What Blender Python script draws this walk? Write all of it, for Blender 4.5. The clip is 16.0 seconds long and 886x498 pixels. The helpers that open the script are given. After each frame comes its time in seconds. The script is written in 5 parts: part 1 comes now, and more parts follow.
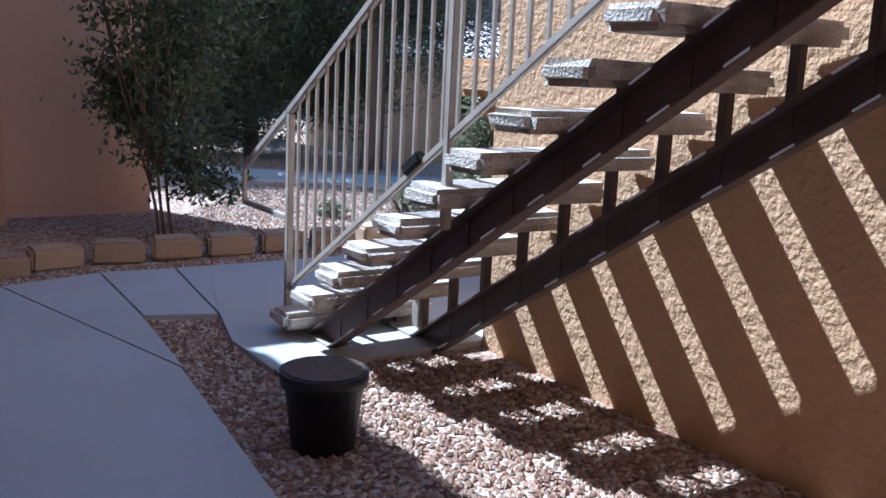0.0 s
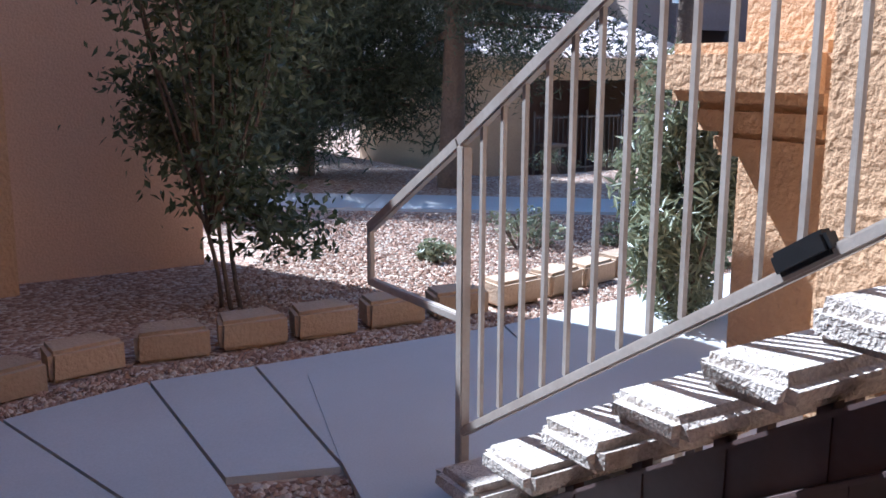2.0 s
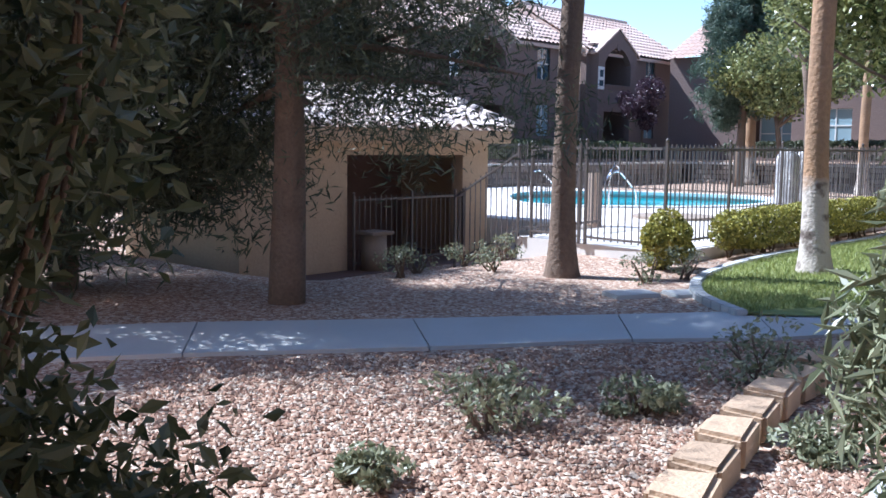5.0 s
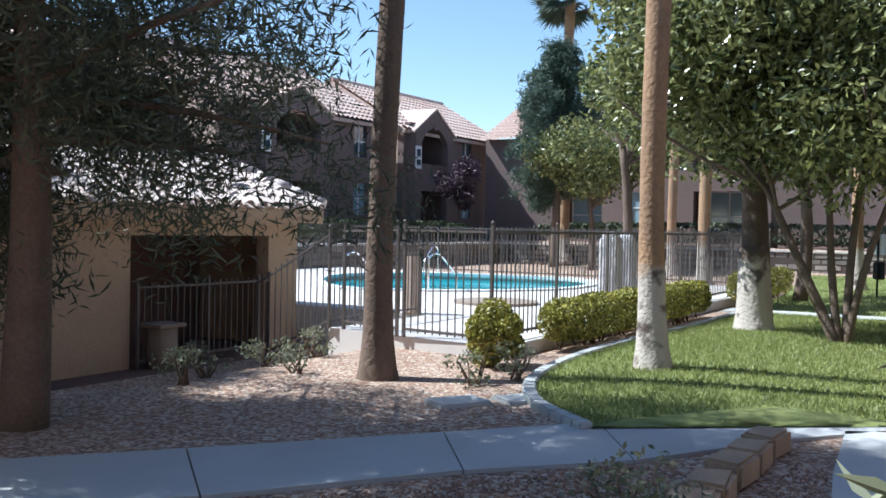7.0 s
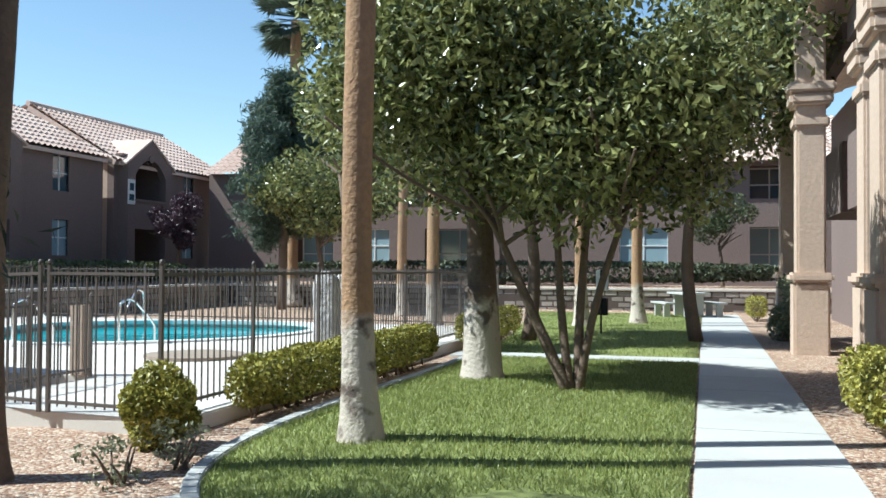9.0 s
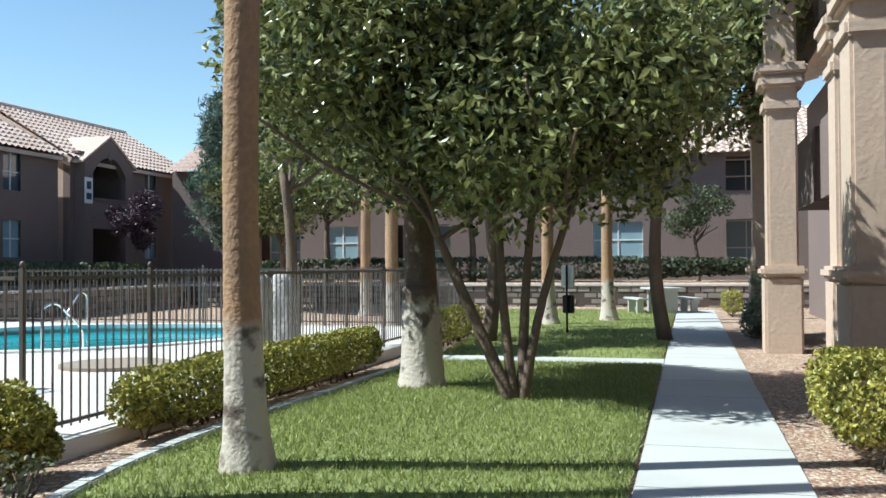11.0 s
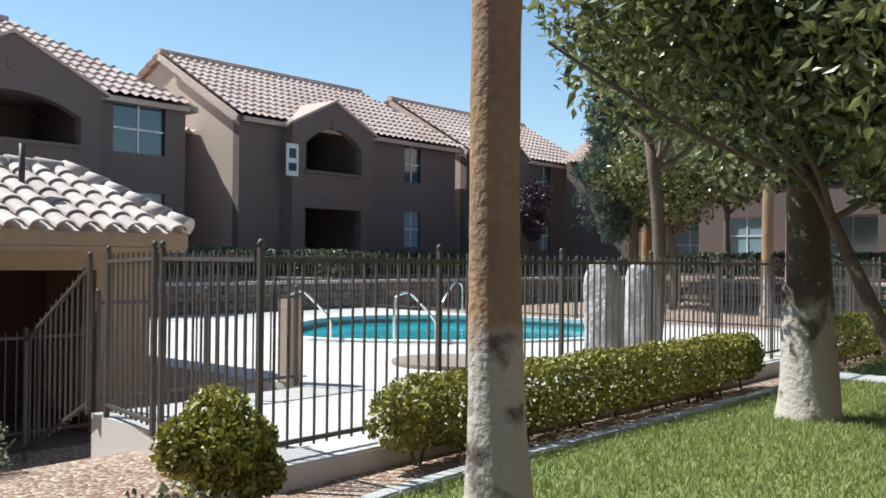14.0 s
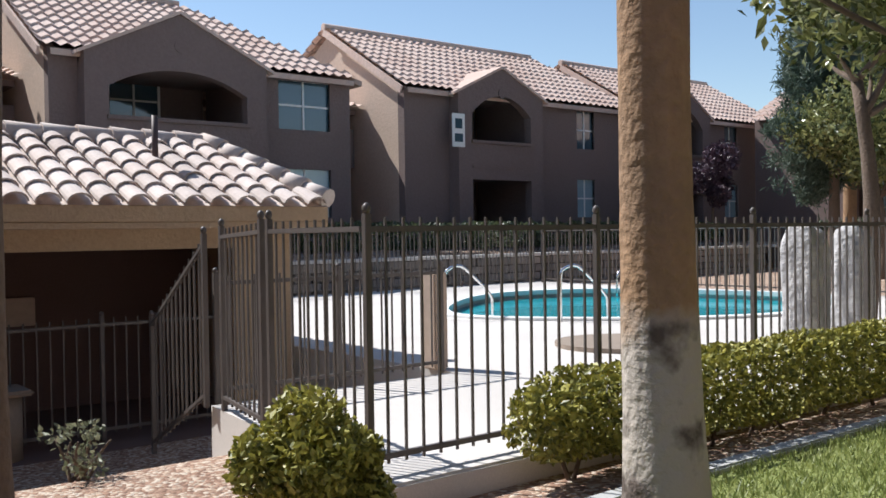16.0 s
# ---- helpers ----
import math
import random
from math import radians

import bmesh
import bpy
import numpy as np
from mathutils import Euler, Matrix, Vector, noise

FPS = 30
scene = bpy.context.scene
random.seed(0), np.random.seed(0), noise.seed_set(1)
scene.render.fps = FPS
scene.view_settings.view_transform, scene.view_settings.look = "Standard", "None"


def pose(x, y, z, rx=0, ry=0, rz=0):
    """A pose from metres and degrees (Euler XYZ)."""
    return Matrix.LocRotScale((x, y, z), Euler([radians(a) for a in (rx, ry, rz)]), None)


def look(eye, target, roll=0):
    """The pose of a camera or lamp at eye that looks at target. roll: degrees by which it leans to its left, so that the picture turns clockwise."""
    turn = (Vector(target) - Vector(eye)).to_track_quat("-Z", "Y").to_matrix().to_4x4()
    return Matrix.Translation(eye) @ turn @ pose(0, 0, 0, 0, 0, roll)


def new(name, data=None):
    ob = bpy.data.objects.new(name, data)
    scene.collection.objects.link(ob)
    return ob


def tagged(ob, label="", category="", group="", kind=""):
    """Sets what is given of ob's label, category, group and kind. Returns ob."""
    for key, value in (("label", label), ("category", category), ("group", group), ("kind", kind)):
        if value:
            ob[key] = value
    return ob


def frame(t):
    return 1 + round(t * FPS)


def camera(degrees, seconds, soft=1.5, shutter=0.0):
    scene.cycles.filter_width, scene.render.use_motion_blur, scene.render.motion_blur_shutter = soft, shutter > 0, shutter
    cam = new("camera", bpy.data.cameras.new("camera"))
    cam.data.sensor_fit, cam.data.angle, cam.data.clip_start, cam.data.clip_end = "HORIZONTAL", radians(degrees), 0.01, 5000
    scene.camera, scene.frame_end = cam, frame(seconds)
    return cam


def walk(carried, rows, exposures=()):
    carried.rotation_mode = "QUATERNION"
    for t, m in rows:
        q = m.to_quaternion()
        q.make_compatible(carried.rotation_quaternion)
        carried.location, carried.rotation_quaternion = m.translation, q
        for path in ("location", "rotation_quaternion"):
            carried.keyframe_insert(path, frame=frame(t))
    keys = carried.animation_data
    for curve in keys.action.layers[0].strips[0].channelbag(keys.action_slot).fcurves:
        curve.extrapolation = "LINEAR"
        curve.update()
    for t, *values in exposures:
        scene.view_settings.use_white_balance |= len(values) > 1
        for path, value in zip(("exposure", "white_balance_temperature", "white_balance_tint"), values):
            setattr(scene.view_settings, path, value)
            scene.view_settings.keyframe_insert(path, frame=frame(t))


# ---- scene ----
# The site's grid: x runs along the long walk and the pool fence, y runs away from it towards the far houses.
cam = camera(50.7, 16.0, soft=1.6)
ROWS = [
    (0.0, 0.000, 0.000, 1.536, -33.36, -10.88, -2.69),
    (0.5, 0.071, 0.501, 1.519, -32.61, -10.44, -2.72),
    (1.0, 0.207, 1.062, 1.517, -31.80, -10.71, -1.85),
    (1.5, 0.375, 1.694, 1.485, -31.36, -10.77, -1.40),
    (2.0, 0.503, 2.260, 1.500, -31.89, -10.90, -0.25),
    (2.5, 0.622, 2.887, 1.467, -32.83, -10.07, -0.72),
    (3.0, 0.844, 3.560, 1.443, -34.89, -9.35, -0.30),
    (5.5, 1.791, 5.878, 1.477, -50.18, -5.29, -0.81),
    (6.0, 2.005, 6.068, 1.499, -52.32, -4.08, -0.89),
    (6.5, 2.343, 6.269, 1.508, -55.05, -2.72, -1.10),
    (7.0, 2.812, 6.412, 1.500, -58.57, -1.41, -1.10),
    (7.5, 3.302, 6.605, 1.504, -62.58, -0.28, -0.87),
    (8.0, 3.810, 6.716, 1.500, -66.51, 0.59, -0.75),
    (8.5, 4.322, 6.761, 1.497, -70.27, 1.13, -0.64),
    (9.0, 4.784, 6.799, 1.508, -74.38, 1.20, -0.36),
    (11.5, 6.275, 6.468, 1.519, -75.30, 1.01, 0.36),
    (12.0, 6.622, 6.533, 1.509, -70.38, 1.10, 0.52),
    (12.5, 6.985, 6.515, 1.480, -65.62, 1.05, 0.85),
    (13.0, 7.330, 6.545, 1.455, -60.98, 1.05, 0.24),
    (13.5, 7.820, 6.640, 1.462, -55.62, 0.90, -0.50),
    (14.0, 8.280, 6.805, 1.455, -50.39, 0.65, -0.60),
    (14.5, 8.645, 6.980, 1.447, -44.88, 0.28, -0.38),
    (15.0, 8.930, 7.134, 1.452, -39.38, -0.27, -0.15),
    (15.5, 9.155, 7.268, 1.445, -36.60, -0.78, 0.30),
    (16.0, 9.344, 7.499, 1.412, -39.42, -0.95, 0.85),
]
EXPOSURES = [(0.0, 1.34, 4650, 5), (3.0, 1.50, 5150, 12), (5.5, 1.02, 5300, 11), (9.0, 0.74, 5800, -1), (12.5, 0.62, 5800, -2), (16.0, 0.43, 6150, 10)]
walk(cam, [(t, pose(x, y, z, 90 + pitch, roll, yaw)) for t, x, y, z, yaw, pitch, roll in ROWS], EXPOSURES)

# ---- light ----
SUN_TO = Vector((-0.39, 1.0, 1.26)).normalized()
SUN_EL = math.asin(SUN_TO.z)
SUN_AZ = math.atan2(SUN_TO.x, SUN_TO.y)
world = bpy.data.worlds.new("world")
scene.world = world
world.use_nodes = True
wn = world.node_tree.nodes
sky = wn.new("ShaderNodeTexSky")
sky.sky_type, sky.sun_disc = "NISHITA", False
sky.sun_elevation, sky.sun_rotation = SUN_EL, SUN_AZ
sky.air_density, sky.dust_density, sky.ozone_density = 1.0, 0.1, 0.3
wn["Background"].inputs["Strength"].default_value = 0.10
world.node_tree.links.new(sky.outputs[0], wn["Background"].inputs["Color"])
sun_data = bpy.data.lights.new("sun", "SUN")
sun_data.energy, sun_data.angle, sun_data.color = 5.0, radians(0.5), (1.0, 0.96, 0.90)
sun = new("sun", sun_data)
sun.matrix_world = look(SUN_TO * 60, (0, 0, 0))


# ---- materials ----
def mat(name, color, rough=0.85, metal=0.0, grain=40.0, spread=0.16, patch=1.2, stain=0.18, bump=0.25, depth=0.01, tint=None, vary=0.0, spec=0.4):
    """A surface with fine grain, broad stains and relief; lengths in metres by world place."""
    m = bpy.data.materials.new(name)
    m.use_nodes = True
    n, l = m.node_tree.nodes, m.node_tree.links
    b = n["Principled BSDF"]
    geo = n.new("ShaderNodeNewGeometry")
    fine, broad = n.new("ShaderNodeTexNoise"), n.new("ShaderNodeTexNoise")
    fine.inputs["Scale"].default_value, fine.inputs["Detail"].default_value = grain, 4
    broad.inputs["Scale"].default_value, broad.inputs["Detail"].default_value = patch, 5
    for k in (fine, broad):
        l.new(geo.outputs["Position"], k.inputs["Vector"])
    c = Vector(color)
    t = Vector(tint) if tint else c * 0.6
    r1 = n.new("ShaderNodeMix")
    r1.data_type = "RGBA"
    r1.inputs[6].default_value, r1.inputs[7].default_value = (*(c * (1 - spread)), 1), (*(c * (1 + spread)), 1)
    l.new(fine.outputs["Fac"], r1.inputs[0])
    ramp = n.new("ShaderNodeMapRange")
    ramp.inputs["From Min"].default_value, ramp.inputs["From Max"].default_value = 0.42, 0.72
    ramp.inputs["To Max"].default_value = stain * 2.2
    l.new(broad.outputs["Fac"], ramp.inputs["Value"])
    r2 = n.new("ShaderNodeMix")
    r2.data_type = "RGBA"
    r2.inputs[7].default_value = (*t, 1)
    l.new(ramp.outputs[0], r2.inputs[0])
    l.new(r1.outputs[2], r2.inputs[6])
    last = r2.outputs[2]
    if vary:
        info, hsv, mr = n.new("ShaderNodeObjectInfo"), n.new("ShaderNodeHueSaturation"), n.new("ShaderNodeMapRange")
        mr.inputs["To Min"].default_value, mr.inputs["To Max"].default_value = 1 - vary, 1 + vary
        l.new(info.outputs["Random"], mr.inputs["Value"])
        l.new(mr.outputs[0], hsv.inputs["Value"])
        l.new(last, hsv.inputs["Color"])
        last = hsv.outputs[0]
    l.new(last, b.inputs["Base Color"])
    b.inputs["Roughness"].default_value, b.inputs["Metallic"].default_value = rough, metal
    b.inputs["Specular IOR Level"].default_value = spec
    if bump:
        bp = n.new("ShaderNodeBump")
        bp.inputs["Strength"].default_value, bp.inputs["Distance"].default_value = bump, depth
        l.new(fine.outputs["Fac"], bp.inputs["Height"])
        l.new(bp.outputs[0], b.inputs["Normal"])
    return m


def leaf_mat(name, color, tip, rough=0.45, through_it=0.35):
    """Leaves: each island its own tone, some light passing through."""
    m = bpy.data.materials.new(name)
    m.use_nodes = True
    n, l = m.node_tree.nodes, m.node_tree.links
    b = n["Principled BSDF"]
    geo = n.new("ShaderNodeNewGeometry")
    mix = n.new("ShaderNodeMix")
    mix.data_type = "RGBA"
    mix.inputs[6].default_value, mix.inputs[7].default_value = (*color, 1), (*tip, 1)
    l.new(geo.outputs["Random Per Island"], mix.inputs[0])
    l.new(mix.outputs[2], b.inputs["Base Color"])
    b.inputs["Roughness"].default_value = rough
    tr, add = n.new("ShaderNodeBsdfTranslucent"), n.new("ShaderNodeMixShader")
    add.inputs[0].default_value = through_it
    l.new(mix.outputs[2], tr.inputs["Color"])
    l.new(b.outputs[0], add.inputs[1])
    l.new(tr.outputs[0], add.inputs[2])
    l.new(add.outputs[0], n["Material Output"].inputs["Surface"])
    return m


def pebble_mat(name, stops):
    m = mat(name, (0.4, 0.3, 0.25), rough=0.9, bump=0.1, grain=90)
    n, l = m.node_tree.nodes, m.node_tree.links
    geo, ramp = n.new("ShaderNodeNewGeometry"), n.new("ShaderNodeValToRGB")
    ramp.color_ramp.interpolation = "CONSTANT"
    for i, col in enumerate(stops):
        e = ramp.color_ramp.elements[i] if i < 2 else ramp.color_ramp.elements.new(i / len(stops))
        e.position, e.color = i / len(stops), (*col, 1)
    l.new(geo.outputs["Random Per Island"], ramp.inputs[0])
    l.new(ramp.outputs[0], n["Principled BSDF"].inputs["Base Color"])
    return m


def gravel_ground_mat(name, stops, size):
    """Ground of crushed stone: a cell pattern of stones with their own tones and relief."""
    m = mat(name, stops[0], rough=0.95, bump=0)
    n, l = m.node_tree.nodes, m.node_tree.links
    geo, v, ramp, bp, wht, sep = (n.new(k) for k in ("ShaderNodeNewGeometry", "ShaderNodeTexVoronoi", "ShaderNodeValToRGB", "ShaderNodeBump", "ShaderNodeTexNoise", "ShaderNodeSeparateColor"))
    v.inputs["Scale"].default_value = 1 / size
    l.new(geo.outputs["Position"], v.inputs["Vector"])
    l.new(v.outputs["Color"], sep.inputs[0])
    ramp.color_ramp.interpolation = "CONSTANT"
    for i, col in enumerate(stops):
        e = ramp.color_ramp.elements[i] if i < 2 else ramp.color_ramp.elements.new(i / len(stops))
        e.position, e.color = i / len(stops), (*col, 1)
    l.new(sep.outputs[0], ramp.inputs[0])
    wht.inputs["Scale"].default_value, wht.inputs["Detail"].default_value = 0.9, 6
    l.new(geo.outputs["Position"], wht.inputs["Vector"])
    hsv, mr = n.new("ShaderNodeHueSaturation"), n.new("ShaderNodeMapRange")
    mr.inputs["To Min"].default_value, mr.inputs["To Max"].default_value = 0.75, 1.25
    l.new(wht.outputs["Fac"], mr.inputs["Value"])
    l.new(mr.outputs[0], hsv.inputs["Value"])
    l.new(ramp.outputs[0], hsv.inputs["Color"])
    l.new(hsv.outputs[0], n["Principled BSDF"].inputs["Base Color"])
    bp.invert = True
    bp.inputs["Strength"].default_value, bp.inputs["Distance"].default_value = 0.9, size * 0.6
    l.new(v.outputs["Distance"], bp.inputs["Height"])
    l.new(bp.outputs[0], n["Principled BSDF"].inputs["Normal"])
    return m


STONES = [(0.38, 0.255, 0.18), (0.29, 0.175, 0.12), (0.48, 0.37, 0.28), (0.22, 0.13, 0.09), (0.55, 0.46, 0.37), (0.34, 0.21, 0.145)]
M_GRAVEL = gravel_ground_mat("crushed_stone", STONES, 0.028)
M_PEBBLE = pebble_mat("pebbles", STONES)
M_CONC = mat("concrete", (0.48, 0.485, 0.475), rough=0.9, grain=120, patch=0.8, stain=0.16, bump=0.12, depth=0.003, tint=(0.34, 0.31, 0.28))
M_DECK = mat("pool_deck", (0.62, 0.58, 0.54), rough=0.85, grain=90, patch=0.5, stain=0.12, bump=0.1, depth=0.003)
M_STUCCO = mat("stucco_tan", (0.56, 0.355, 0.20), rough=0.95, grain=30, patch=0.7, stain=0.08, bump=0.9, depth=0.018)
M_STUCCO_O = mat("stucco_orange", (0.62, 0.40, 0.27), rough=0.95, grain=60, patch=0.5, stain=0.12, bump=0.5, depth=0.01)
# one house stucco twice: shade put into the first colour, sunlight into the second
M_HOUSE_SHADED = mat("house_stucco", (0.195, 0.145, 0.132), rough=0.95, grain=14, patch=0.35, stain=0.10, bump=0.5, depth=0.03)
M_HOUSE_SUNLIT = mat("house_stucco_light", (0.56, 0.43, 0.34), rough=0.95, grain=14, patch=0.35, stain=0.08, bump=0.4, depth=0.02)
M_SHED = mat("shed_stucco", (0.52, 0.38, 0.25), rough=0.95, grain=30, patch=0.6, stain=0.12, bump=0.5, depth=0.015)
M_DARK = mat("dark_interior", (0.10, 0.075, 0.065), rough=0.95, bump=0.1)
M_SHED_SHADE = mat("shed_inner_wall", (0.16, 0.10, 0.085), rough=0.95, bump=0.1)
M_TILE = mat("clay_tile", (0.70, 0.60, 0.54), rough=0.8, grain=35, patch=2.2, stain=0.25, bump=0.2, depth=0.004, tint=(0.42, 0.30, 0.24), vary=0.14)
M_ROOF = mat("far_clay_roof", (0.60, 0.46, 0.39), rough=0.85, grain=9, spread=0.28, patch=0.6, stain=0.2, bump=0, tint=(0.40, 0.24, 0.18))
M_STEEL = mat("stair_beam_paint", (0.105, 0.07, 0.065), rough=0.55, grain=30, patch=3, stain=0.2, bump=0.08)
M_RAIL = mat("tan_rail_paint", (0.42, 0.37, 0.32), rough=0.5, grain=60, patch=5, stain=0.25, bump=0.06, tint=(0.25, 0.19, 0.15))
M_FENCE = mat("bronze_fence_paint", (0.13, 0.11, 0.10), rough=0.45, grain=60, patch=4, stain=0.2, bump=0.05)
M_TREAD = mat("exposed_aggregate", (0.58, 0.51, 0.44), rough=0.95, grain=85, spread=0.45, patch=5, stain=0.3, bump=1.0, depth=0.015, tint=(0.16, 0.12, 0.09))
M_BLOCK = mat("retaining_block", (0.46, 0.33, 0.22), rough=0.95, grain=45, patch=3, stain=0.2, bump=0.8, depth=0.012, vary=0.1)
M_CHROME = mat("polished_steel", (0.8, 0.8, 0.8), rough=0.18, metal=1.0, spread=0.03, stain=0.03, bump=0)
M_BLACK = mat("black_plastic", (0.012, 0.012, 0.013), rough=0.5, bump=0.1, grain=40)
M_WHITE = mat("white_paint", (0.78, 0.78, 0.76), rough=0.6, bump=0.05, stain=0.06)
M_PALM_DARK = mat("palm_bark_dark", (0.17, 0.12, 0.088), rough=0.95, grain=22, spread=0.35, patch=1.6, stain=0.3, bump=0.8, depth=0.02, tint=(0.12, 0.09, 0.07))
M_BARK = mat("bark", (0.16, 0.115, 0.085), rough=0.95, grain=30, spread=0.35, patch=3, stain=0.25, bump=0.9, depth=0.02)
M_LEAF = leaf_mat("glossy_leaf", (0.038, 0.055, 0.015), (0.38, 0.39, 0.15), rough=0.27, through_it=0.24)
M_LEAF_S = leaf_mat("shrub_leaf", (0.045, 0.065, 0.03), (0.15, 0.17, 0.085), through_it=0.3)
M_HEDGE = leaf_mat("hedge_leaf", (0.11, 0.12, 0.022), (0.52, 0.47, 0.10), through_it=0.2)
M_OLEA = leaf_mat("oleander_leaf", (0.13, 0.15, 0.085), (0.34, 0.35, 0.22), through_it=0.25)
M_NEEDLE = leaf_mat("pine_needles", (0.04, 0.055, 0.032), (0.125, 0.14, 0.08), rough=0.6, through_it=0.2)
M_FAR_NEEDLE = leaf_mat("blue_green_needles", (0.05, 0.085, 0.06), (0.13, 0.17, 0.12), rough=0.6, through_it=0.25)
M_PURPLE = leaf_mat("purple_leaf", (0.035, 0.018, 0.03), (0.09, 0.05, 0.07), through_it=0.2)
M_GRASS = leaf_mat("grass_blade", (0.15, 0.195, 0.05), (0.42, 0.45, 0.16), rough=0.5, through_it=0.35)
M_LAWN = mat("lawn_soil", (0.22, 0.255, 0.08), rough=0.95, grain=60, spread=0.5, patch=0.9, stain=0.25, bump=0.6, depth=0.02, tint=(0.14, 0.15, 0.05))
M_STONEWALL = mat("wall_stone", (0.30, 0.26, 0.23), rough=0.95, grain=30, patch=2, bump=0.7, depth=0.02, vary=0.3)
M_ROCK = mat("pale_rock", (0.55, 0.53, 0.52), rough=0.9, grain=14, spread=0.35, patch=2.5, stain=0.4, bump=0.9, depth=0.05, tint=(0.25, 0.24, 0.25))
M_POOLWALL = mat("pool_plaster", (0.25, 0.62, 0.66), rough=0.7, bump=0.05, stain=0.05)
M_WOOD = mat("grey_timber", (0.30, 0.24, 0.19), rough=0.9, grain=30, patch=2, bump=0.4)



def weathered(name, upper):
    """Bark that bleaches pale over its lowest metre, with a ragged edge."""
    m = mat(name, upper, rough=0.95, grain=22, spread=0.35, patch=1.6, stain=0.3, bump=0.9, depth=0.02, tint=(0.22, 0.15, 0.10))
    n, l = m.node_tree.nodes, m.node_tree.links
    b = n["Principled BSDF"]
    warm = b.inputs["Base Color"].links[0].from_socket
    geo, sep, no, add, mr, ramp, mix = (n.new(k) for k in ("ShaderNodeNewGeometry", "ShaderNodeSeparateXYZ", "ShaderNodeTexNoise", "ShaderNodeMath", "ShaderNodeMapRange", "ShaderNodeValToRGB", "ShaderNodeMix"))
    l.new(geo.outputs["Position"], sep.inputs[0])
    l.new(geo.outputs["Position"], no.inputs["Vector"])
    no.inputs["Scale"].default_value, no.inputs["Detail"].default_value = 5.0, 6
    add.operation = "MULTIPLY_ADD"
    add.inputs[1].default_value = 0.5
    l.new(no.outputs["Fac"], add.inputs[0])
    l.new(sep.outputs["Z"], add.inputs[2])
    mr.inputs["From Min"].default_value, mr.inputs["From Max"].default_value = 1.28, 1.42
    l.new(add.outputs[0], mr.inputs["Value"])
    ramp.color_ramp.elements[0].position, ramp.color_ramp.elements[0].color = 0.34, (0.13, 0.10, 0.085, 1)
    ramp.color_ramp.elements[1].position, ramp.color_ramp.elements[1].color = 0.46, (0.50, 0.44, 0.38, 1)
    l.new(no.outputs["Fac"], ramp.inputs[0])
    mix.data_type = "RGBA"
    l.new(mr.outputs[0], mix.inputs[0])
    l.new(ramp.outputs[0], mix.inputs[6])
    l.new(warm, mix.inputs[7])
    l.new(mix.outputs[2], b.inputs["Base Color"])
    return m


M_PALM_W = weathered("weathered_palm_bark", (0.36, 0.225, 0.13))
M_BARK_W = weathered("weathered_bark", (0.12, 0.088, 0.066))


def glass_mat(name, color, rough):
    m = bpy.data.materials.new(name)
    m.use_nodes = True
    b = m.node_tree.nodes["Principled BSDF"]
    b.inputs["Base Color"].default_value, b.inputs["Roughness"].default_value = (*color, 1), rough
    b.inputs["Specular IOR Level"].default_value = 1.0
    return m


M_GLASS = glass_mat("window_glass", (0.05, 0.09, 0.12), 0.06)
M_BLIND = glass_mat("window_with_blind", (0.30, 0.42, 0.48), 0.1)


def water_mat():
    m = bpy.data.materials.new("pool_water")
    m.use_nodes = True
    n, l = m.node_tree.nodes, m.node_tree.links
    b = n["Principled BSDF"]
    b.inputs["Base Color"].default_value = (0.03, 0.36, 0.42, 1)
    b.inputs["Roughness"].default_value, b.inputs["IOR"].default_value = 0.06, 1.33
    geo, no, bp = n.new("ShaderNodeNewGeometry"), n.new("ShaderNodeTexNoise"), n.new("ShaderNodeBump")
    no.inputs["Scale"].default_value, no.inputs["Detail"].default_value = 2.5, 3
    bp.inputs["Strength"].default_value, bp.inputs["Distance"].default_value = 0.25, 0.03
    l.new(geo.outputs["Position"], no.inputs["Vector"])
    l.new(no.outputs["Fac"], bp.inputs["Height"])
    l.new(bp.outputs[0], b.inputs["Normal"])
    return m


M_WATER = water_mat()


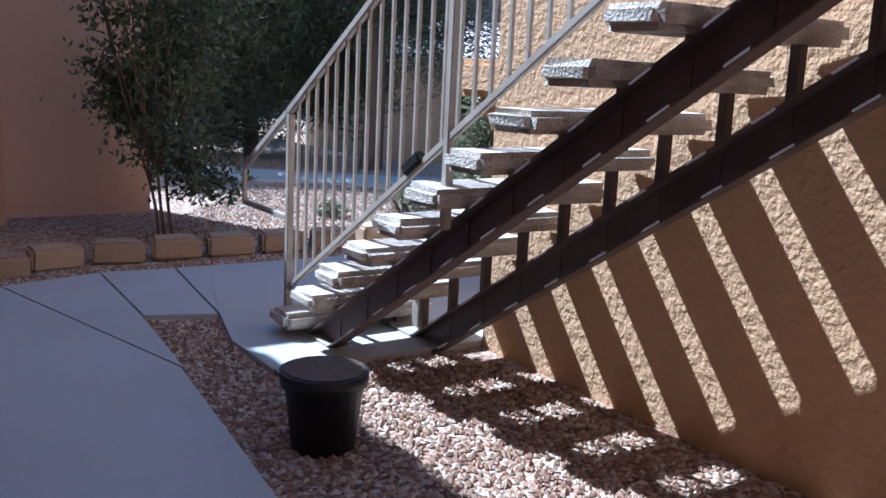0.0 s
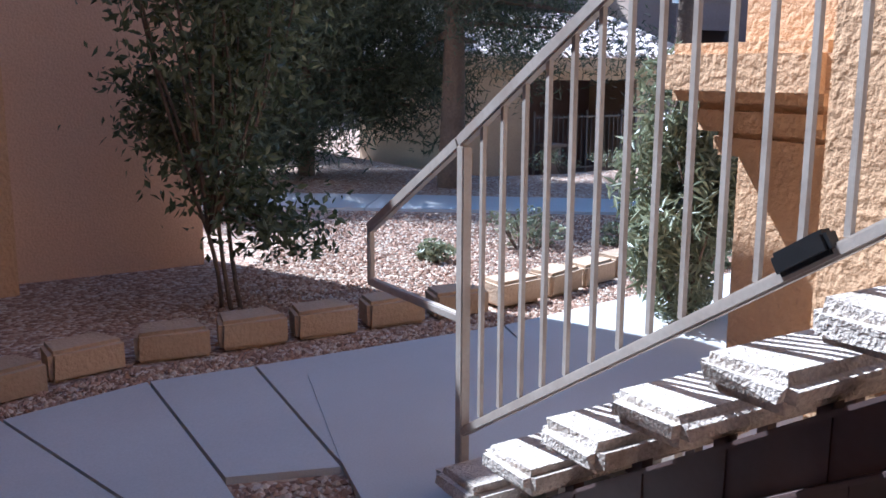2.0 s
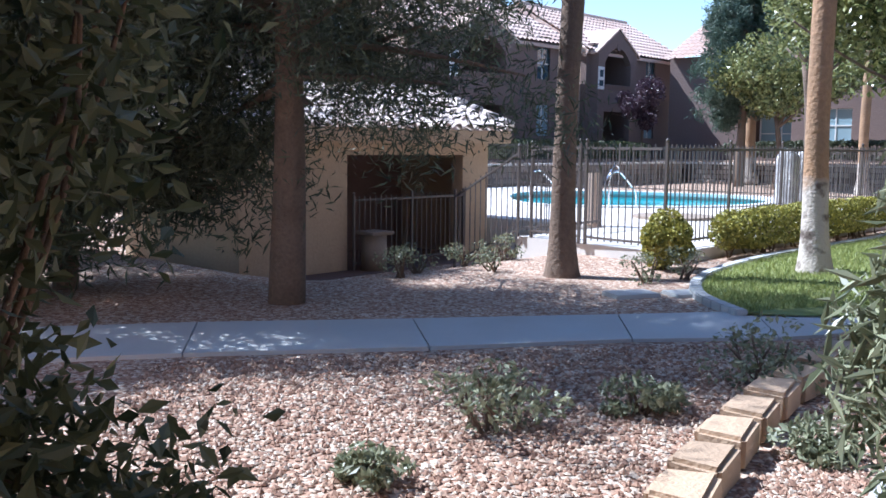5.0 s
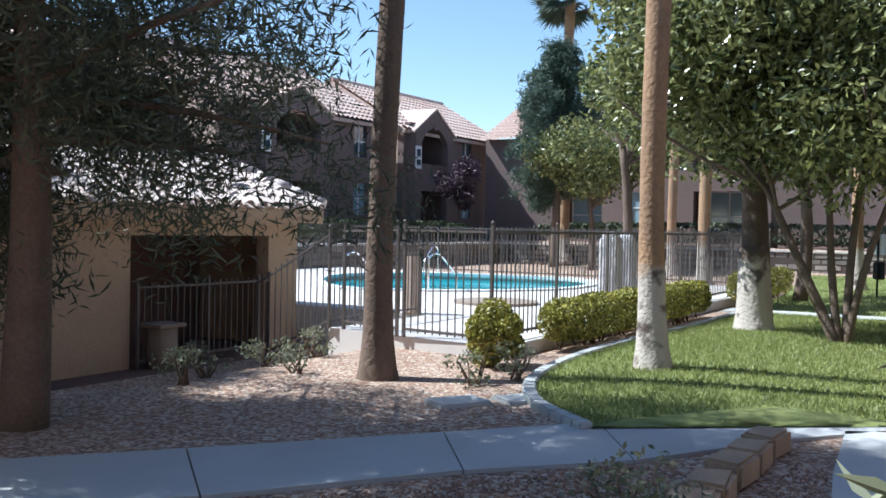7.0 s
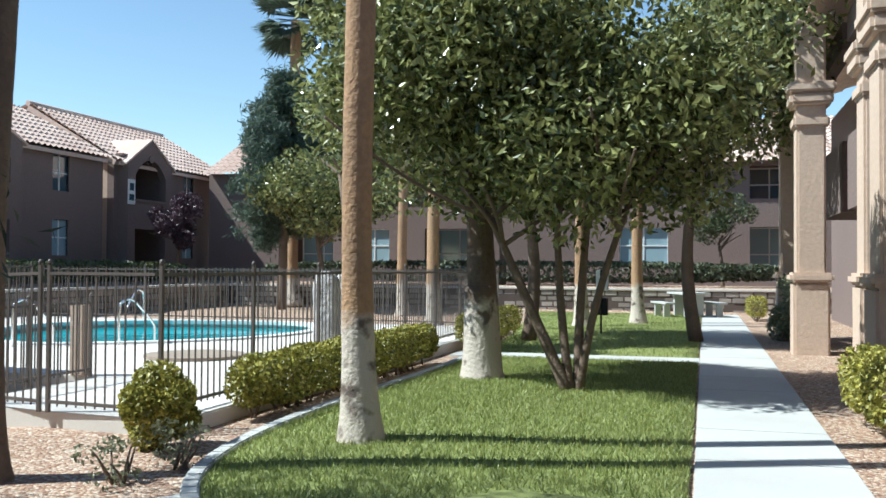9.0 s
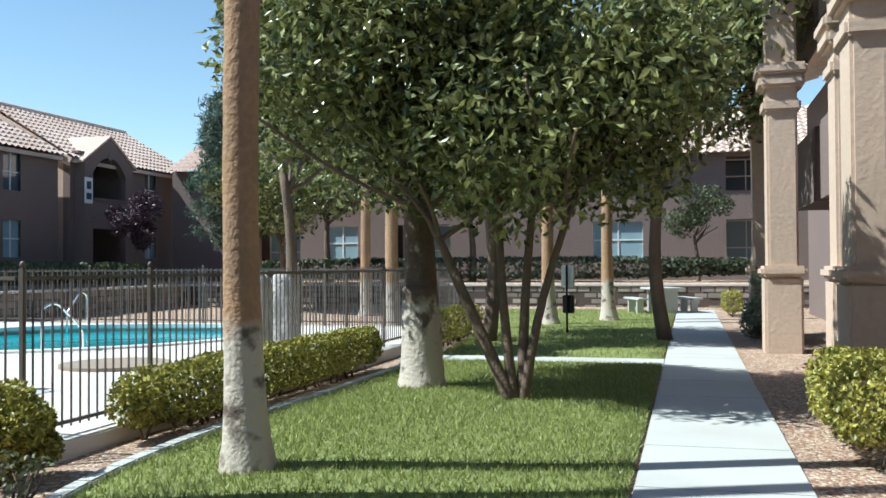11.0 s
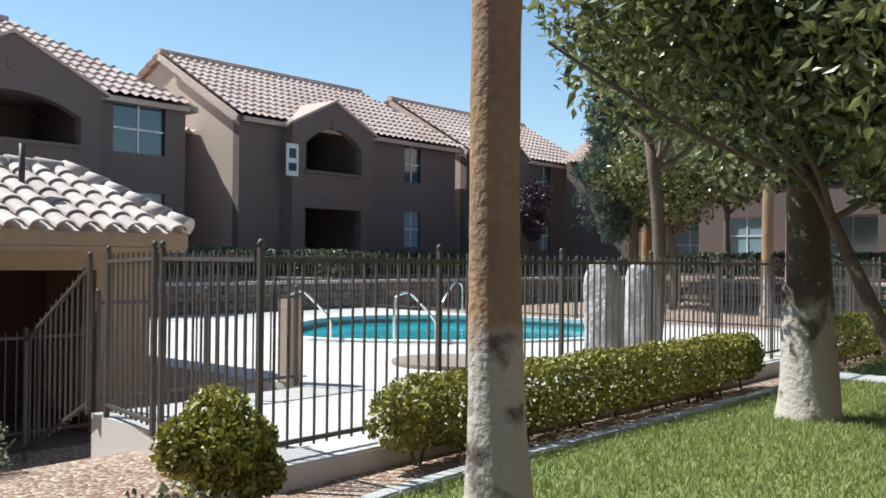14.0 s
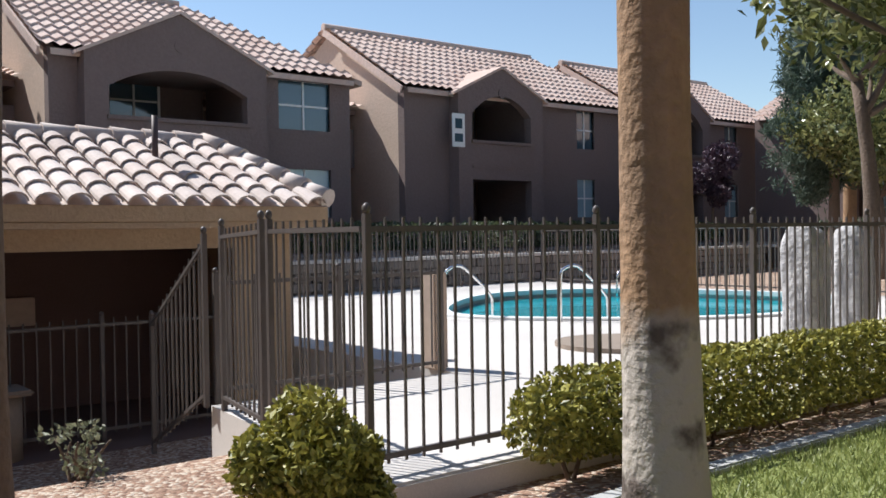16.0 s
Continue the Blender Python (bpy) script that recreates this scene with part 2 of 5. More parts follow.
# ---- mesh tools ----
class Shape:
    """Collects parts of one mesh."""

    def __init__(self):
        self.bm = bmesh.new()

    def box(self, x0, x1, y0, y1, z0, z1, bevel=0.0, m=None):
        r = bmesh.ops.create_cube(self.bm, size=1.0)
        t = Matrix.Translation(((x0 + x1) / 2, (y0 + y1) / 2, (z0 + z1) / 2)) @ Matrix.Diagonal((abs(x1 - x0), abs(y1 - y0), abs(z1 - z0), 1))
        bmesh.ops.transform(self.bm, matrix=t, verts=r["verts"])
        vs = r["verts"]
        if bevel:
            es = list({e for v in vs for e in v.link_edges})
            q = bmesh.ops.bevel(self.bm, geom=es, offset=bevel, segments=2, affect="EDGES")
            vs = list({v for f in q["faces"] for v in f.verts} | {v for v in vs if v.is_valid})
        if m is not None:
            bmesh.ops.transform(self.bm, matrix=m, verts=[v for v in vs if v.is_valid])
        return self

    def prism(self, pts, lo, hi, m=None):
        """A plan outline raised from lo to hi."""
        a = [self.bm.verts.new((x, y, lo)) for x, y in pts]
        b = [self.bm.verts.new((x, y, hi)) for x, y in pts]
        n = len(pts)
        self.bm.faces.new(b)
        self.bm.faces.new(a[::-1])
        for i in range(n):
            self.bm.faces.new((a[i], a[(i + 1) % n], b[(i + 1) % n], b[i]))
        if m is not None:
            bmesh.ops.transform(self.bm, matrix=m, verts=a + b)
        return self

    def tube(self, pts, radii, sides=8, cap=True):
        pts = [Vector(p) for p in pts]
        if not hasattr(radii, "__len__"):
            radii = [radii] * len(pts)
        rings = []
        for i, p in enumerate(pts):
            d = (pts[min(i + 1, len(pts) - 1)] - pts[max(i - 1, 0)]).normalized()
            q = Vector((0, 0, 1)).rotation_difference(d)
            rings.append([self.bm.verts.new(p + q @ Vector((radii[i] * math.cos(2 * math.pi * k / sides), radii[i] * math.sin(2 * math.pi * k / sides), 0))) for k in range(sides)])
        for r0, r1 in zip(rings, rings[1:]):
            for k in range(sides):
                f = self.bm.faces.new((r0[k], r0[(k + 1) % sides], r1[(k + 1) % sides], r1[k]))
                f.smooth = True
        if cap:
            self.bm.faces.new(rings[0][::-1])
            self.bm.faces.new(rings[-1])
        return self

    def beam(self, p, q, w, h, bevel=0.0):
        """A square bar from p to q, w wide on the level and h deep."""
        p, q = Vector(p), Vector(q)
        d = q - p
        x = d.normalized()
        y = Vector((0, 0, 1)).cross(x)
        y = y.normalized() if y.length > 1e-4 else Vector((0, 1, 0))
        z = x.cross(y)
        m = Matrix((x, y, z)).transposed().to_4x4()
        m.translation = (p + q) / 2
        return self.box(-d.length / 2, d.length / 2, -w / 2, w / 2, -h / 2, h / 2, bevel, m)

    def make(self, name, material, parent=None, m=None):
        bmesh.ops.recalc_face_normals(self.bm, faces=self.bm.faces)
        me = bpy.data.meshes.new(name)
        self.bm.to_mesh(me)
        self.bm.free()
        me.materials.append(material)
        ob = new(name, me)
        if m is not None:
            ob.matrix_world = m
        if parent is not None:
            ob.parent = parent
        return ob


def raw(name, verts, faces, material, parent=None, smooth=False):
    me = bpy.data.meshes.new(name)
    me.from_pydata(verts, [], faces)
    me.materials.append(material)
    if smooth:
        me.polygons.foreach_set("use_smooth", [True] * len(me.polygons))
    me.update()
    ob = new(name, me)
    if parent is not None:
        ob.parent = parent
    return ob


def empty(name, m, label, category, group="", kind=""):
    ob = new(name)
    ob.matrix_world = m
    return tagged(ob, label, category, group, kind)


def child(name, mesh, parent, m):
    """A piece that shares its mesh with its like."""
    ob = new(name, mesh)
    ob.parent = parent
    ob.matrix_local = m
    return ob


def smooth_line(pts, per=6, closed=False):
    """A smooth curve through plan points."""
    p = [Vector((*q, 0)) if len(q) == 2 else Vector(q) for q in pts]
    n, out = len(p), []
    for i in range(n if closed else n - 1):
        a, b, c, d = (p[(i + k) % n] if closed else p[min(max(i + k, 0), n - 1)] for k in (-1, 0, 1, 2))
        for s in range(per):
            t = s / per
            out.append(0.5 * (2 * b + (c - a) * t + (2 * a - 5 * b + 4 * c - d) * t * t + (3 * b - a - 3 * c + d) * t ** 3))
    if not closed:
        out.append(p[-1])
    return [(v.x, v.y) if len(pts[0]) == 2 else tuple(v) for v in out]


def inside(x, y, poly):
    hit, n = False, len(poly)
    for i in range(n):
        (x0, y0), (x1, y1) = poly[i], poly[i - 1]
        if (y0 > y) != (y1 > y) and x < (x1 - x0) * (y - y0) / (y1 - y0) + x0:
            hit = not hit
    return hit


def leaves(name, material, centres, size, parent=None, seed=1, long=2.0, kind="stuff"):
    """A leaf at each centre: a pointed blade, folded along its rib."""
    rng = np.random.default_rng(seed)
    c = np.asarray(centres, dtype=float)
    n = len(c)
    d = rng.normal(size=(n, 3))
    d[:, 2] -= 0.25
    d /= np.linalg.norm(d, axis=1)[:, None]
    s = np.cross(d, rng.normal(size=(n, 3)))
    s /= np.linalg.norm(s, axis=1)[:, None]
    u = np.cross(d, s)
    k = size * rng.uniform(0.65, 1.3, n)[:, None]
    v = np.stack([c - d * k * 0.5, c + s * k / long * 0.5 + u * k * 0.08 - d * k * 0.05, c + d * k * 0.5, c - s * k / long * 0.5 + u * k * 0.08 - d * k * 0.05], 1).reshape(-1, 3)
    f = np.arange(n * 4).reshape(n, 4)
    ob = raw(name, v.tolist(), f.tolist(), material, parent)
    if kind:
        tagged(ob, kind=kind)
    return ob


def cloud(n, centre, radii, seed, shell=0.55, lumps=9):
    """Points in an uneven crown: lumps spread over an ellipsoid, thicker towards the outside, with gaps."""
    rng = np.random.default_rng(seed)
    lc = rng.normal(size=(lumps, 3))
    lc /= np.linalg.norm(lc, axis=1)[:, None]
    lc *= rng.uniform(0.35, 0.8, lumps)[:, None]
    which = rng.integers(0, lumps, n)
    d = rng.normal(size=(n, 3))
    d /= np.linalg.norm(d, axis=1)[:, None]
    r = rng.uniform(shell, 1, n) ** 0.7 * rng.uniform(0.3, 0.52, lumps)[which]
    return np.asarray(centre) + (lc[which] + d * r[:, None]) * np.asarray(radii)


# ---- ground ----
SHED_M = pose(14.72, 15.95, -0.46)
DECK = [(12.07, 11.3), (26.4, 11.3), (26.4, 24.5), (14.8, 24.5), (14.8, 14.0), (12.42, 14.0)]


def step_up(v, lo, hi):
    t = min(max((v - lo) / (hi - lo), 0), 1)
    return t * t * (3 - 2 * t)


def ground_z(x, y):
    dip = step_up(x, 7.6, 9.4) * step_up(y, 12.9, 14.7) * (1 - step_up(x, 14.6, 15.4)) * (1 - step_up(y, 20.0, 22.0))
    rise = 0.9 * max(step_up(x, 37.9, 38.3), step_up(y, 24.9, 25.6) * step_up(x, -30, -20))
    mound = 0.11 * math.exp(-(((x - 13.6) / 3.0) ** 2 + ((y - 9.4) / 1.4) ** 2))
    return -0.46 * dip + rise + mound


def axis(lo, hi, fine_lo, fine_hi, fine):
    far = [lo, lo / 3, lo / 8]
    mid = list(np.arange(-30, fine_lo, 2.0)) + list(np.arange(fine_lo, fine_hi, fine)) + list(np.arange(fine_hi, 70, 2.5))
    return sorted(set([v for v in far if v < -31] + mid + [hi / 8, hi / 3, hi]))


gx, gy = axis(-1500, 1500, -2, 40, 0.4), axis(-1500, 1500, -2, 28, 0.4)
gv = [(x, y, ground_z(x, y)) for y in gy for x in gx]
gf = [(j * len(gx) + i, j * len(gx) + i + 1, (j + 1) * len(gx) + i + 1, (j + 1) * len(gx) + i) for j in range(len(gy) - 1) for i in range(len(gx) - 1)]
# the pool's basin is cut out of the ground
gf = [f for f in gf if not (14.5 < gv[f[0]][0] < 25.5 and 12.5 < gv[f[0]][1] < 23.0)]
tagged(raw("ground", gv, gf, M_GRAVEL, smooth=True), "red-brown crushed stone ground with sunlit patches", "ground", kind="structure")


def slab(name, pts, lo, hi, material, label, category="walk"):
    return tagged(Shape().prism(pts, lo, hi).make(name, material), label, category, kind="structure")


# long walk in panels with tooled joints
walk_root = empty("walk_long", pose(0, 0, 0), "pale grey concrete walk in jointed panels", "walk", kind="structure")
x = 10.9
while x < 37:
    Shape().box(x + 0.006, min(x + 1.5, 37.4) - 0.006, 5.72, 6.87, -0.08, 0.03, 0.006).make("panel", M_CONC, walk_root)
    x += 1.5
# walk that crosses between the two gravel beds
cross_root = empty("walk_slanting", pose(0, 0, 0), "concrete walk in jointed panels, dappled with shade", "walk", kind="structure")
near = [(-9.0, 20.6), (5.05, 11.15), (6.4, 10.1), (7.68, 9.21), (8.53, 8.44), (9.76, 7.75), (10.9, 6.9), (10.9, 5.75)]
far = [(-8.2, 21.8), (5.75, 12.05), (7.1, 10.95), (8.5, 9.85), (9.5, 9.08), (10.2, 8.55), (10.88, 8.05), (10.89, 6.88)]
for (p, q), (r, s) in zip(zip(near, near[1:]), zip(far, far[1:])):
    p, q, r, s = (Vector(k) for k in (p, q, r, s))
    e = 0.006 * (q - p).normalized()
    Shape().prism([tuple(p + e), tuple(q - e), tuple(s - e), tuple(r + e)], -0.08, 0.03).make("panel", M_CONC, cross_root)
for k in (20.3,):
    slab("walk_short", [(k, 6.88), (k + 0.75, 6.88), (k + 0.75, 11.0), (k, 11.0)], -0.08, 0.035, M_CONC, "narrow concrete path across the lawn")


def site(px, py):
    """From the stair yard's own axes, turned against the grid."""
    c, s = math.cos(radians(34)), math.sin(radians(34))
    return (c * px + s * py, -s * px + c * py)


# yard path by the stairs, in panels
yard = empty("walk_yard", pose(0, 0, 0), "wide concrete path in grey shaded panels", "walk", kind="structure")
edge_far = [site(*p) for p in ((-6.5, 1.0), (-4.6, 3.6), (-2.85, 5.84), (-2.40, 6.36), (-1.95, 6.62), (-0.68, 7.45), (0.35, 8.35), (1.7, 9.6), (3.3, 11.05), (4.4, 11.95))]
edge_near = [site(*p) for p in ((-3.4, -2.2), (-0.1, 1.9), (-1.28, 4.62), (-1.76, 5.32), (-1.34, 5.44), (-0.3, 6.0), (1.05, 7.15), (2.4, 8.45), (4.1, 10.1), (5.9, 11.1))]
edge_near[1], edge_near[2] = site(0.15, 1.75), site(-1.27, 4.42)
for i in range(len(edge_far) - 1):
    p, q, r, s = (Vector(k) for k in (edge_near[i], edge_near[i + 1], edge_far[i], edge_far[i + 1]))
    e = 0.008 * (s - r).normalized()
    Shape().prism([tuple(p + e), tuple(q - e), tuple(s - e), tuple(r + e)], -0.08, 0.03).make("panel", M_CONC, yard)

# landing pad under the stair's foot and the slab beside it
slab("stair_pad", [(1.80, 4.12), (3.04, 4.12), (3.9, 4.32), (3.9, 6.3), (2.25, 6.3), (1.95, 5.32), (1.80, 4.7)], -0.08, 0.034, M_CONC, "concrete landing pad at the stair foot", "pad")

# pool deck with a cut for the pool
POOL = smooth_line([(18.5, 18.3), (19.6, 16.2), (21.6, 14.95), (24.0, 15.1), (25.7, 16.3), (25.6, 18.5), (24.6, 20.8), (22.5, 21.6), (20.2, 20.4)], 5, True)
bm_deck = bmesh.new()
outer = [bm_deck.verts.new((px, py, 0.15)) for px, py in DECK]
inner = [bm_deck.verts.new((px, py, 0.15)) for px, py in POOL]
es = [bm_deck.edges.new((l[i], l[(i + 1) % len(l)])) for l in (outer, inner) for i in range(len(l))]
bmesh.ops.triangle_fill(bm_deck, edges=es, use_beauty=True, use_dissolve=False)
bmesh.ops.recalc_face_normals(bm_deck, faces=bm_deck.faces)
if sum(f.normal.z for f in bm_deck.faces) < 0:
    bmesh.ops.reverse_faces(bm_deck, faces=bm_deck.faces)
up = bmesh.ops.extrude_face_region(bm_deck, geom=list(bm_deck.faces))
bmesh.ops.translate(bm_deck, verts=[v for v in up["geom"] if isinstance(v, bmesh.types.BMVert)], vec=(0, 0, -0.75))
bmesh.ops.recalc_face_normals(bm_deck, faces=bm_deck.faces)
me = bpy.data.meshes.new("pool_deck")
bm_deck.to_mesh(me)
bm_deck.free()
me.materials.append(M_DECK)
tagged(new("pool_deck", me), "pale concrete pool deck in bright sun", "deck", kind="structure")
pool = empty("swimming_pool", pose(0, 0, 0), "turquoise swimming pool with pale coping", "pool", kind="structure")
Shape().prism(POOL, -0.1, 0.02).make("water", M_WATER, pool)
cop = Shape()
mid = (sum(p[0] for p in POOL) / len(POOL), sum(p[1] for p in POOL) / len(POOL))
ring = [[(px + (px - mid[0]) * k, py + (py - mid[1]) * k) for px, py in POOL] for k in (-0.02, 0.05)]
for i in range(len(POOL)):
    j = (i + 1) % len(POOL)
    quad = [ring[0][i], ring[1][i], ring[1][j], ring[0][j]]
    cop.prism(quad, 0.10, 0.19)
cop.make("coping", M_WHITE, pool)
spa = [(17.4 + 0.75 * math.cos(k * math.pi / 12), 14.2 + 0.75 * math.sin(k * math.pi / 12)) for k in range(24)]
slab("spa_cover", spa, 0.151, 0.20, M_WOOD, "round dark cover flush in the pool deck", "cover")

# lawn with its kerb
KERB = smooth_line([(9.2, 9.05), (9.75, 9.7), (10.5, 10.15), (11.4, 10.4), (12.6, 10.5), (14.5, 10.5), (17.0, 10.55), (19.8, 10.6)], 5)
LAWN = [(10.88, 6.9), (20.28, 6.9), (20.28, 10.55)] + KERB[::-1][1:] + [(9.6, 8.95), (10.3, 8.5), (10.89, 8.08)]
LAWN2 = [(21.07, 6.9), (37.3, 6.9), (37.3, 12.6), (26.6, 11.1), (21.07, 10.6)]


def turf(name, poly, label):
    bm = bmesh.new()
    bm.faces.new([bm.verts.new((px, py, 0)) for px, py in poly])
    bmesh.ops.triangulate(bm, faces=bm.faces)
    for _ in range(4):
        bmesh.ops.subdivide_edges(bm, edges=[e for e in bm.edges if e.calc_length() > 0.6], cuts=1, use_grid_fill=False)
        bmesh.ops.triangulate(bm, faces=bm.faces)
    for v in bm.verts:
        v.co.z = ground_z(v.co.x, v.co.y) + 0.028
    rim = bmesh.ops.extrude_edge_only(bm, edges=[e for e in bm.edges if e.is_boundary])
    for v in rim["geom"]:
        if isinstance(v, bmesh.types.BMVert):
            v.co.z -= 0.12
    bmesh.ops.recalc_face_normals(bm, faces=bm.faces)
    me = bpy.data.meshes.new(name)
    bm.to_mesh(me)
    bm.free()
    me.materials.append(M_LAWN)
    me.polygons.foreach_set("use_smooth", [True] * len(me.polygons))
    tagged(new(name, me), label, "lawn", kind="structure")


turf("lawn", LAWN, "mown green lawn, slightly mounded")
turf("lawn_far", LAWN2, "mown green lawn beyond the narrow path")
kerb = empty("lawn_kerb", pose(0, 0, 0), "pale concrete mowing kerb in curved lengths", "kerb", kind="structure")
for i in range(0, len(KERB) - 1, 3):
    seg = KERB[i:i + 4]
    s = Shape()
    for p, q in zip(seg, seg[1:]):
        z0 = ground_z(*p) + 0.02
        s.beam((*p, z0 - 0.025), (*q, ground_z(*q) - 0.005), 0.12, 0.15, 0.012)
    s.make("kerb_length", M_CONC, kerb)
pool_kerb = Shape().box(12.02, 26.4, 11.22, 11.62, -0.2, 0.17, 0.015)
tagged(pool_kerb.make("pool_curb", M_DECK), "low concrete curb under the pool fence", "curb", kind="structure")


# ---- stair yard: walls ----
def wall(name, x0, x1, y0, y1, z0, z1, material, label):
    return tagged(Shape().box(x0, x1, y0, y1, z0, z1, 0.02).make(name, material), label, "wall", kind="structure")


wall("wall_stair", 3.05, 3.4, -6.0, 4.12, -0.2, 6.5, M_STUCCO, "tan rough stucco wall beside the stairs")
wall("wall_return", 3.3, 4.2, 4.02, 4.3, -0.2, 6.5, M_STUCCO, "tan rough stucco wall return")
wall("wall_beyond", 4.15, 4.6, 4.1, 5.4, -0.2, 6.5, M_STUCCO, "sunlit tan rough stucco wall end")
cap = Shape().box(3.72, 4.75, 4.6, 5.52, 1.36, 1.62, 0.05).box(3.86, 4.7, 4.7, 5.46, 1.22, 1.36, 0.04).box(3.98, 4.65, 4.75, 5.42, 1.1, 1.22, 0.03)
tagged(cap.make("trim_band", M_STUCCO), "moulded stucco band on the wall end", "trim", kind="structure")
wall("wall_behind", -6, 3.4, -6.4, -6.0, -0.2, 6.5, M_STUCCO_O, "plain stucco wall")
wall("wall_orange", -0.2, 2.70, 9.28, 9.7, -0.2, 5.1, M_STUCCO_O, "orange-brown stucco wall in shade")
# hidden behind the near wall; added for the shade it throws on the yard
wall("wall_orange_tall", -6.0, -0.2, 9.28, 9.7, -0.2, 6.4, M_STUCCO_O, "orange-brown stucco wall, unseen, added to shade the yard path")
# unseen slabs added overhead so that their shadow covers the yard path
tagged(Shape().box(-6.6, -0.02, -6.4, 9.27, 6.0, 6.2, 0.02).box(-0.19, 2.74, 8.62, 9.9, 5.1, 5.24, 0.02).make("roof_overhang", M_STUCCO_O), "plain stucco slabs, unseen, added overhead to shade the yard path", "roof", kind="structure")
wall("wall_orange_near", -6.0, 1.32, 8.9, 9.275, -0.2, 4.6, M_STUCCO, "tan stucco wall end")
wall("wall_yard_side", -6.6, -6.0, -6.4, 9.7, -0.2, 9.5, M_STUCCO_O, "plain stucco wall")


# ---- stairs ----
def stairs():
    root = empty("outdoor_stairs", pose(0, 0, 0), "brown steel outdoor stairs with open rough concrete treads", "stairs")
    n, rise, run = 16, 0.177, 0.285
    rng = random.Random(3)
    y_of = lambda k: 4.70 - run * k
    for k in range(n):
        z = rise * (k + 1)
        s = Shape()
        s.box(2.06, 3.02, y_of(k) - 0.135, y_of(k) + 0.125, z - 0.09, z, 0.026)
        for v in s.bm.verts:
            v.co += Vector((rng.uniform(-1, 1), rng.uniform(-1, 1), rng.uniform(-1, 0.2))) * 0.009
        s.make("tread", M_TREAD, root)
        for xx, lo in ((2.28, 0.30), (2.80, 0.46)):
            Shape().box(xx - 0.02, xx + 0.02, y_of(k) - 0.10, y_of(k) - 0.06, z - lo, z - 0.07).make("tread_bracket", M_STEEL, root)
    for xx, dz in ((2.28, -0.12), (2.80, -0.29)):
        s = Shape()
        lo, hi = (xx, 4.74, dz), (xx, 4.74 - run * n, rise * n + dz)
        s.beam(lo, hi, 0.03, 0.15, 0.004)
        for off in (-0.072, 0.072):
            side = Vector((-0.04, rise * off / math.hypot(rise, run), run * off / math.hypot(rise, run)))
            s.beam(Vector(lo) + side, Vector(hi) + side, 0.075, 0.014, 0.003)
        s.make("beam", M_STEEL, root)
        Shape().box(xx - 0.08, xx + 0.08, 4.35, 4.7, 0.034, 0.05).box(xx + 0.03, xx + 0.07, 4.45, 4.51, 0.034, 0.22).make("foot_plate", M_RAIL, root)
    top = rise * n
    Shape().box(1.9, 3.05, 4.80 - run * n - 2.0, 4.80 - run * n + 0.12, top - 0.02, top + 0.12, 0.01).make("landing", M_TREAD, root)
    for xx in (1.95, 2.98):
        Shape().box(xx - 0.05, xx + 0.05, -1.8, -1.7, 0, top).make("column", M_STEEL, root)
    # railing on the open side
    xr, slope = 2.18, rise / run
    zr = lambda y: (4.82 - y) * slope
    Shape().beam((xr, 4.84, 1.265), (xr, 0.0, 1.265 + zr(0)), 0.036, 0.042, 0.006).beam((xr, 4.84, 1.265), (xr, 5.49, 0.885), 0.036, 0.042, 0.006).beam((xr, 5.49, 0.89), (xr, 5.49, 0.66), 0.026, 0.026, 0.005).beam((xr, 5.49, 0.67), (xr, 4.82, 0.67), 0.03, 0.03, 0.004).make("handrail", M_RAIL, root)
    Shape().beam((xr, 4.82, 0.265), (xr, 0.0, 0.285 + zr(0)), 0.03, 0.034, 0.006).make("bottom_rail", M_RAIL, root)
    for yy, z0 in ((4.82, 0.0), (3.24, 0.87), (1.66, 1.85), (0.1, 2.8)):
        Shape().box(xr - 0.019, xr + 0.019, yy - 0.019, yy + 0.019, z0, 1.255 + zr(yy), 0.004).make("post", M_RAIL, root)
    picket = Shape().box(-0.0075, 0.0075, -0.0075, 0.0075, 0, 0.97).make("picket", M_RAIL, root)
    first = True
    for k in range(43):
        yy = 4.82 - 0.109 * (k + 1)
        if min(abs(yy - q) for q in (3.24, 1.66, 0.1)) < 0.05 or yy < 0:
            continue
        mm = Matrix.Translation((xr, yy, 0.29 + zr(yy)))
        if first:
            picket.matrix_local, first = mm, False
        else:
            child("picket", picket.data, root, mm)
    Shape().beam((xr - 0.01, 3.56, 0.28 + zr(3.56) + 0.02), (xr - 0.01, 3.43, 0.28 + zr(3.43) + 0.02), 0.05, 0.055, 0.01).make("black_clip", M_BLACK, root)


stairs()


def bucket():
    root = empty("bucket", pose(1.63, 3.24, 0), "black plastic plant bucket standing on the gravel", "bucket")
    s = Shape()
    s.tube([(0, 0, 0), (0, 0, 0.27), (0, 0, 0.275), (0, 0, 0.33)], [0.13, 0.16, 0.178, 0.182], 24)
    s.make("body", M_BLACK, root)
    Shape().tube([(0.17 * math.cos(a), 0.17 * math.sin(a) * 0.35 + 0.1, 0.32 - 0.06 * math.sin(a)) for a in np.linspace(0, math.pi, 9)], 0.005, 5).make("wire_handle", M_STEEL, root)
    Shape().tube([(0, 0, 0.331), (0, 0, 0.336)], 0.165, 20).make("soil", M_BARK, root)


bucket()


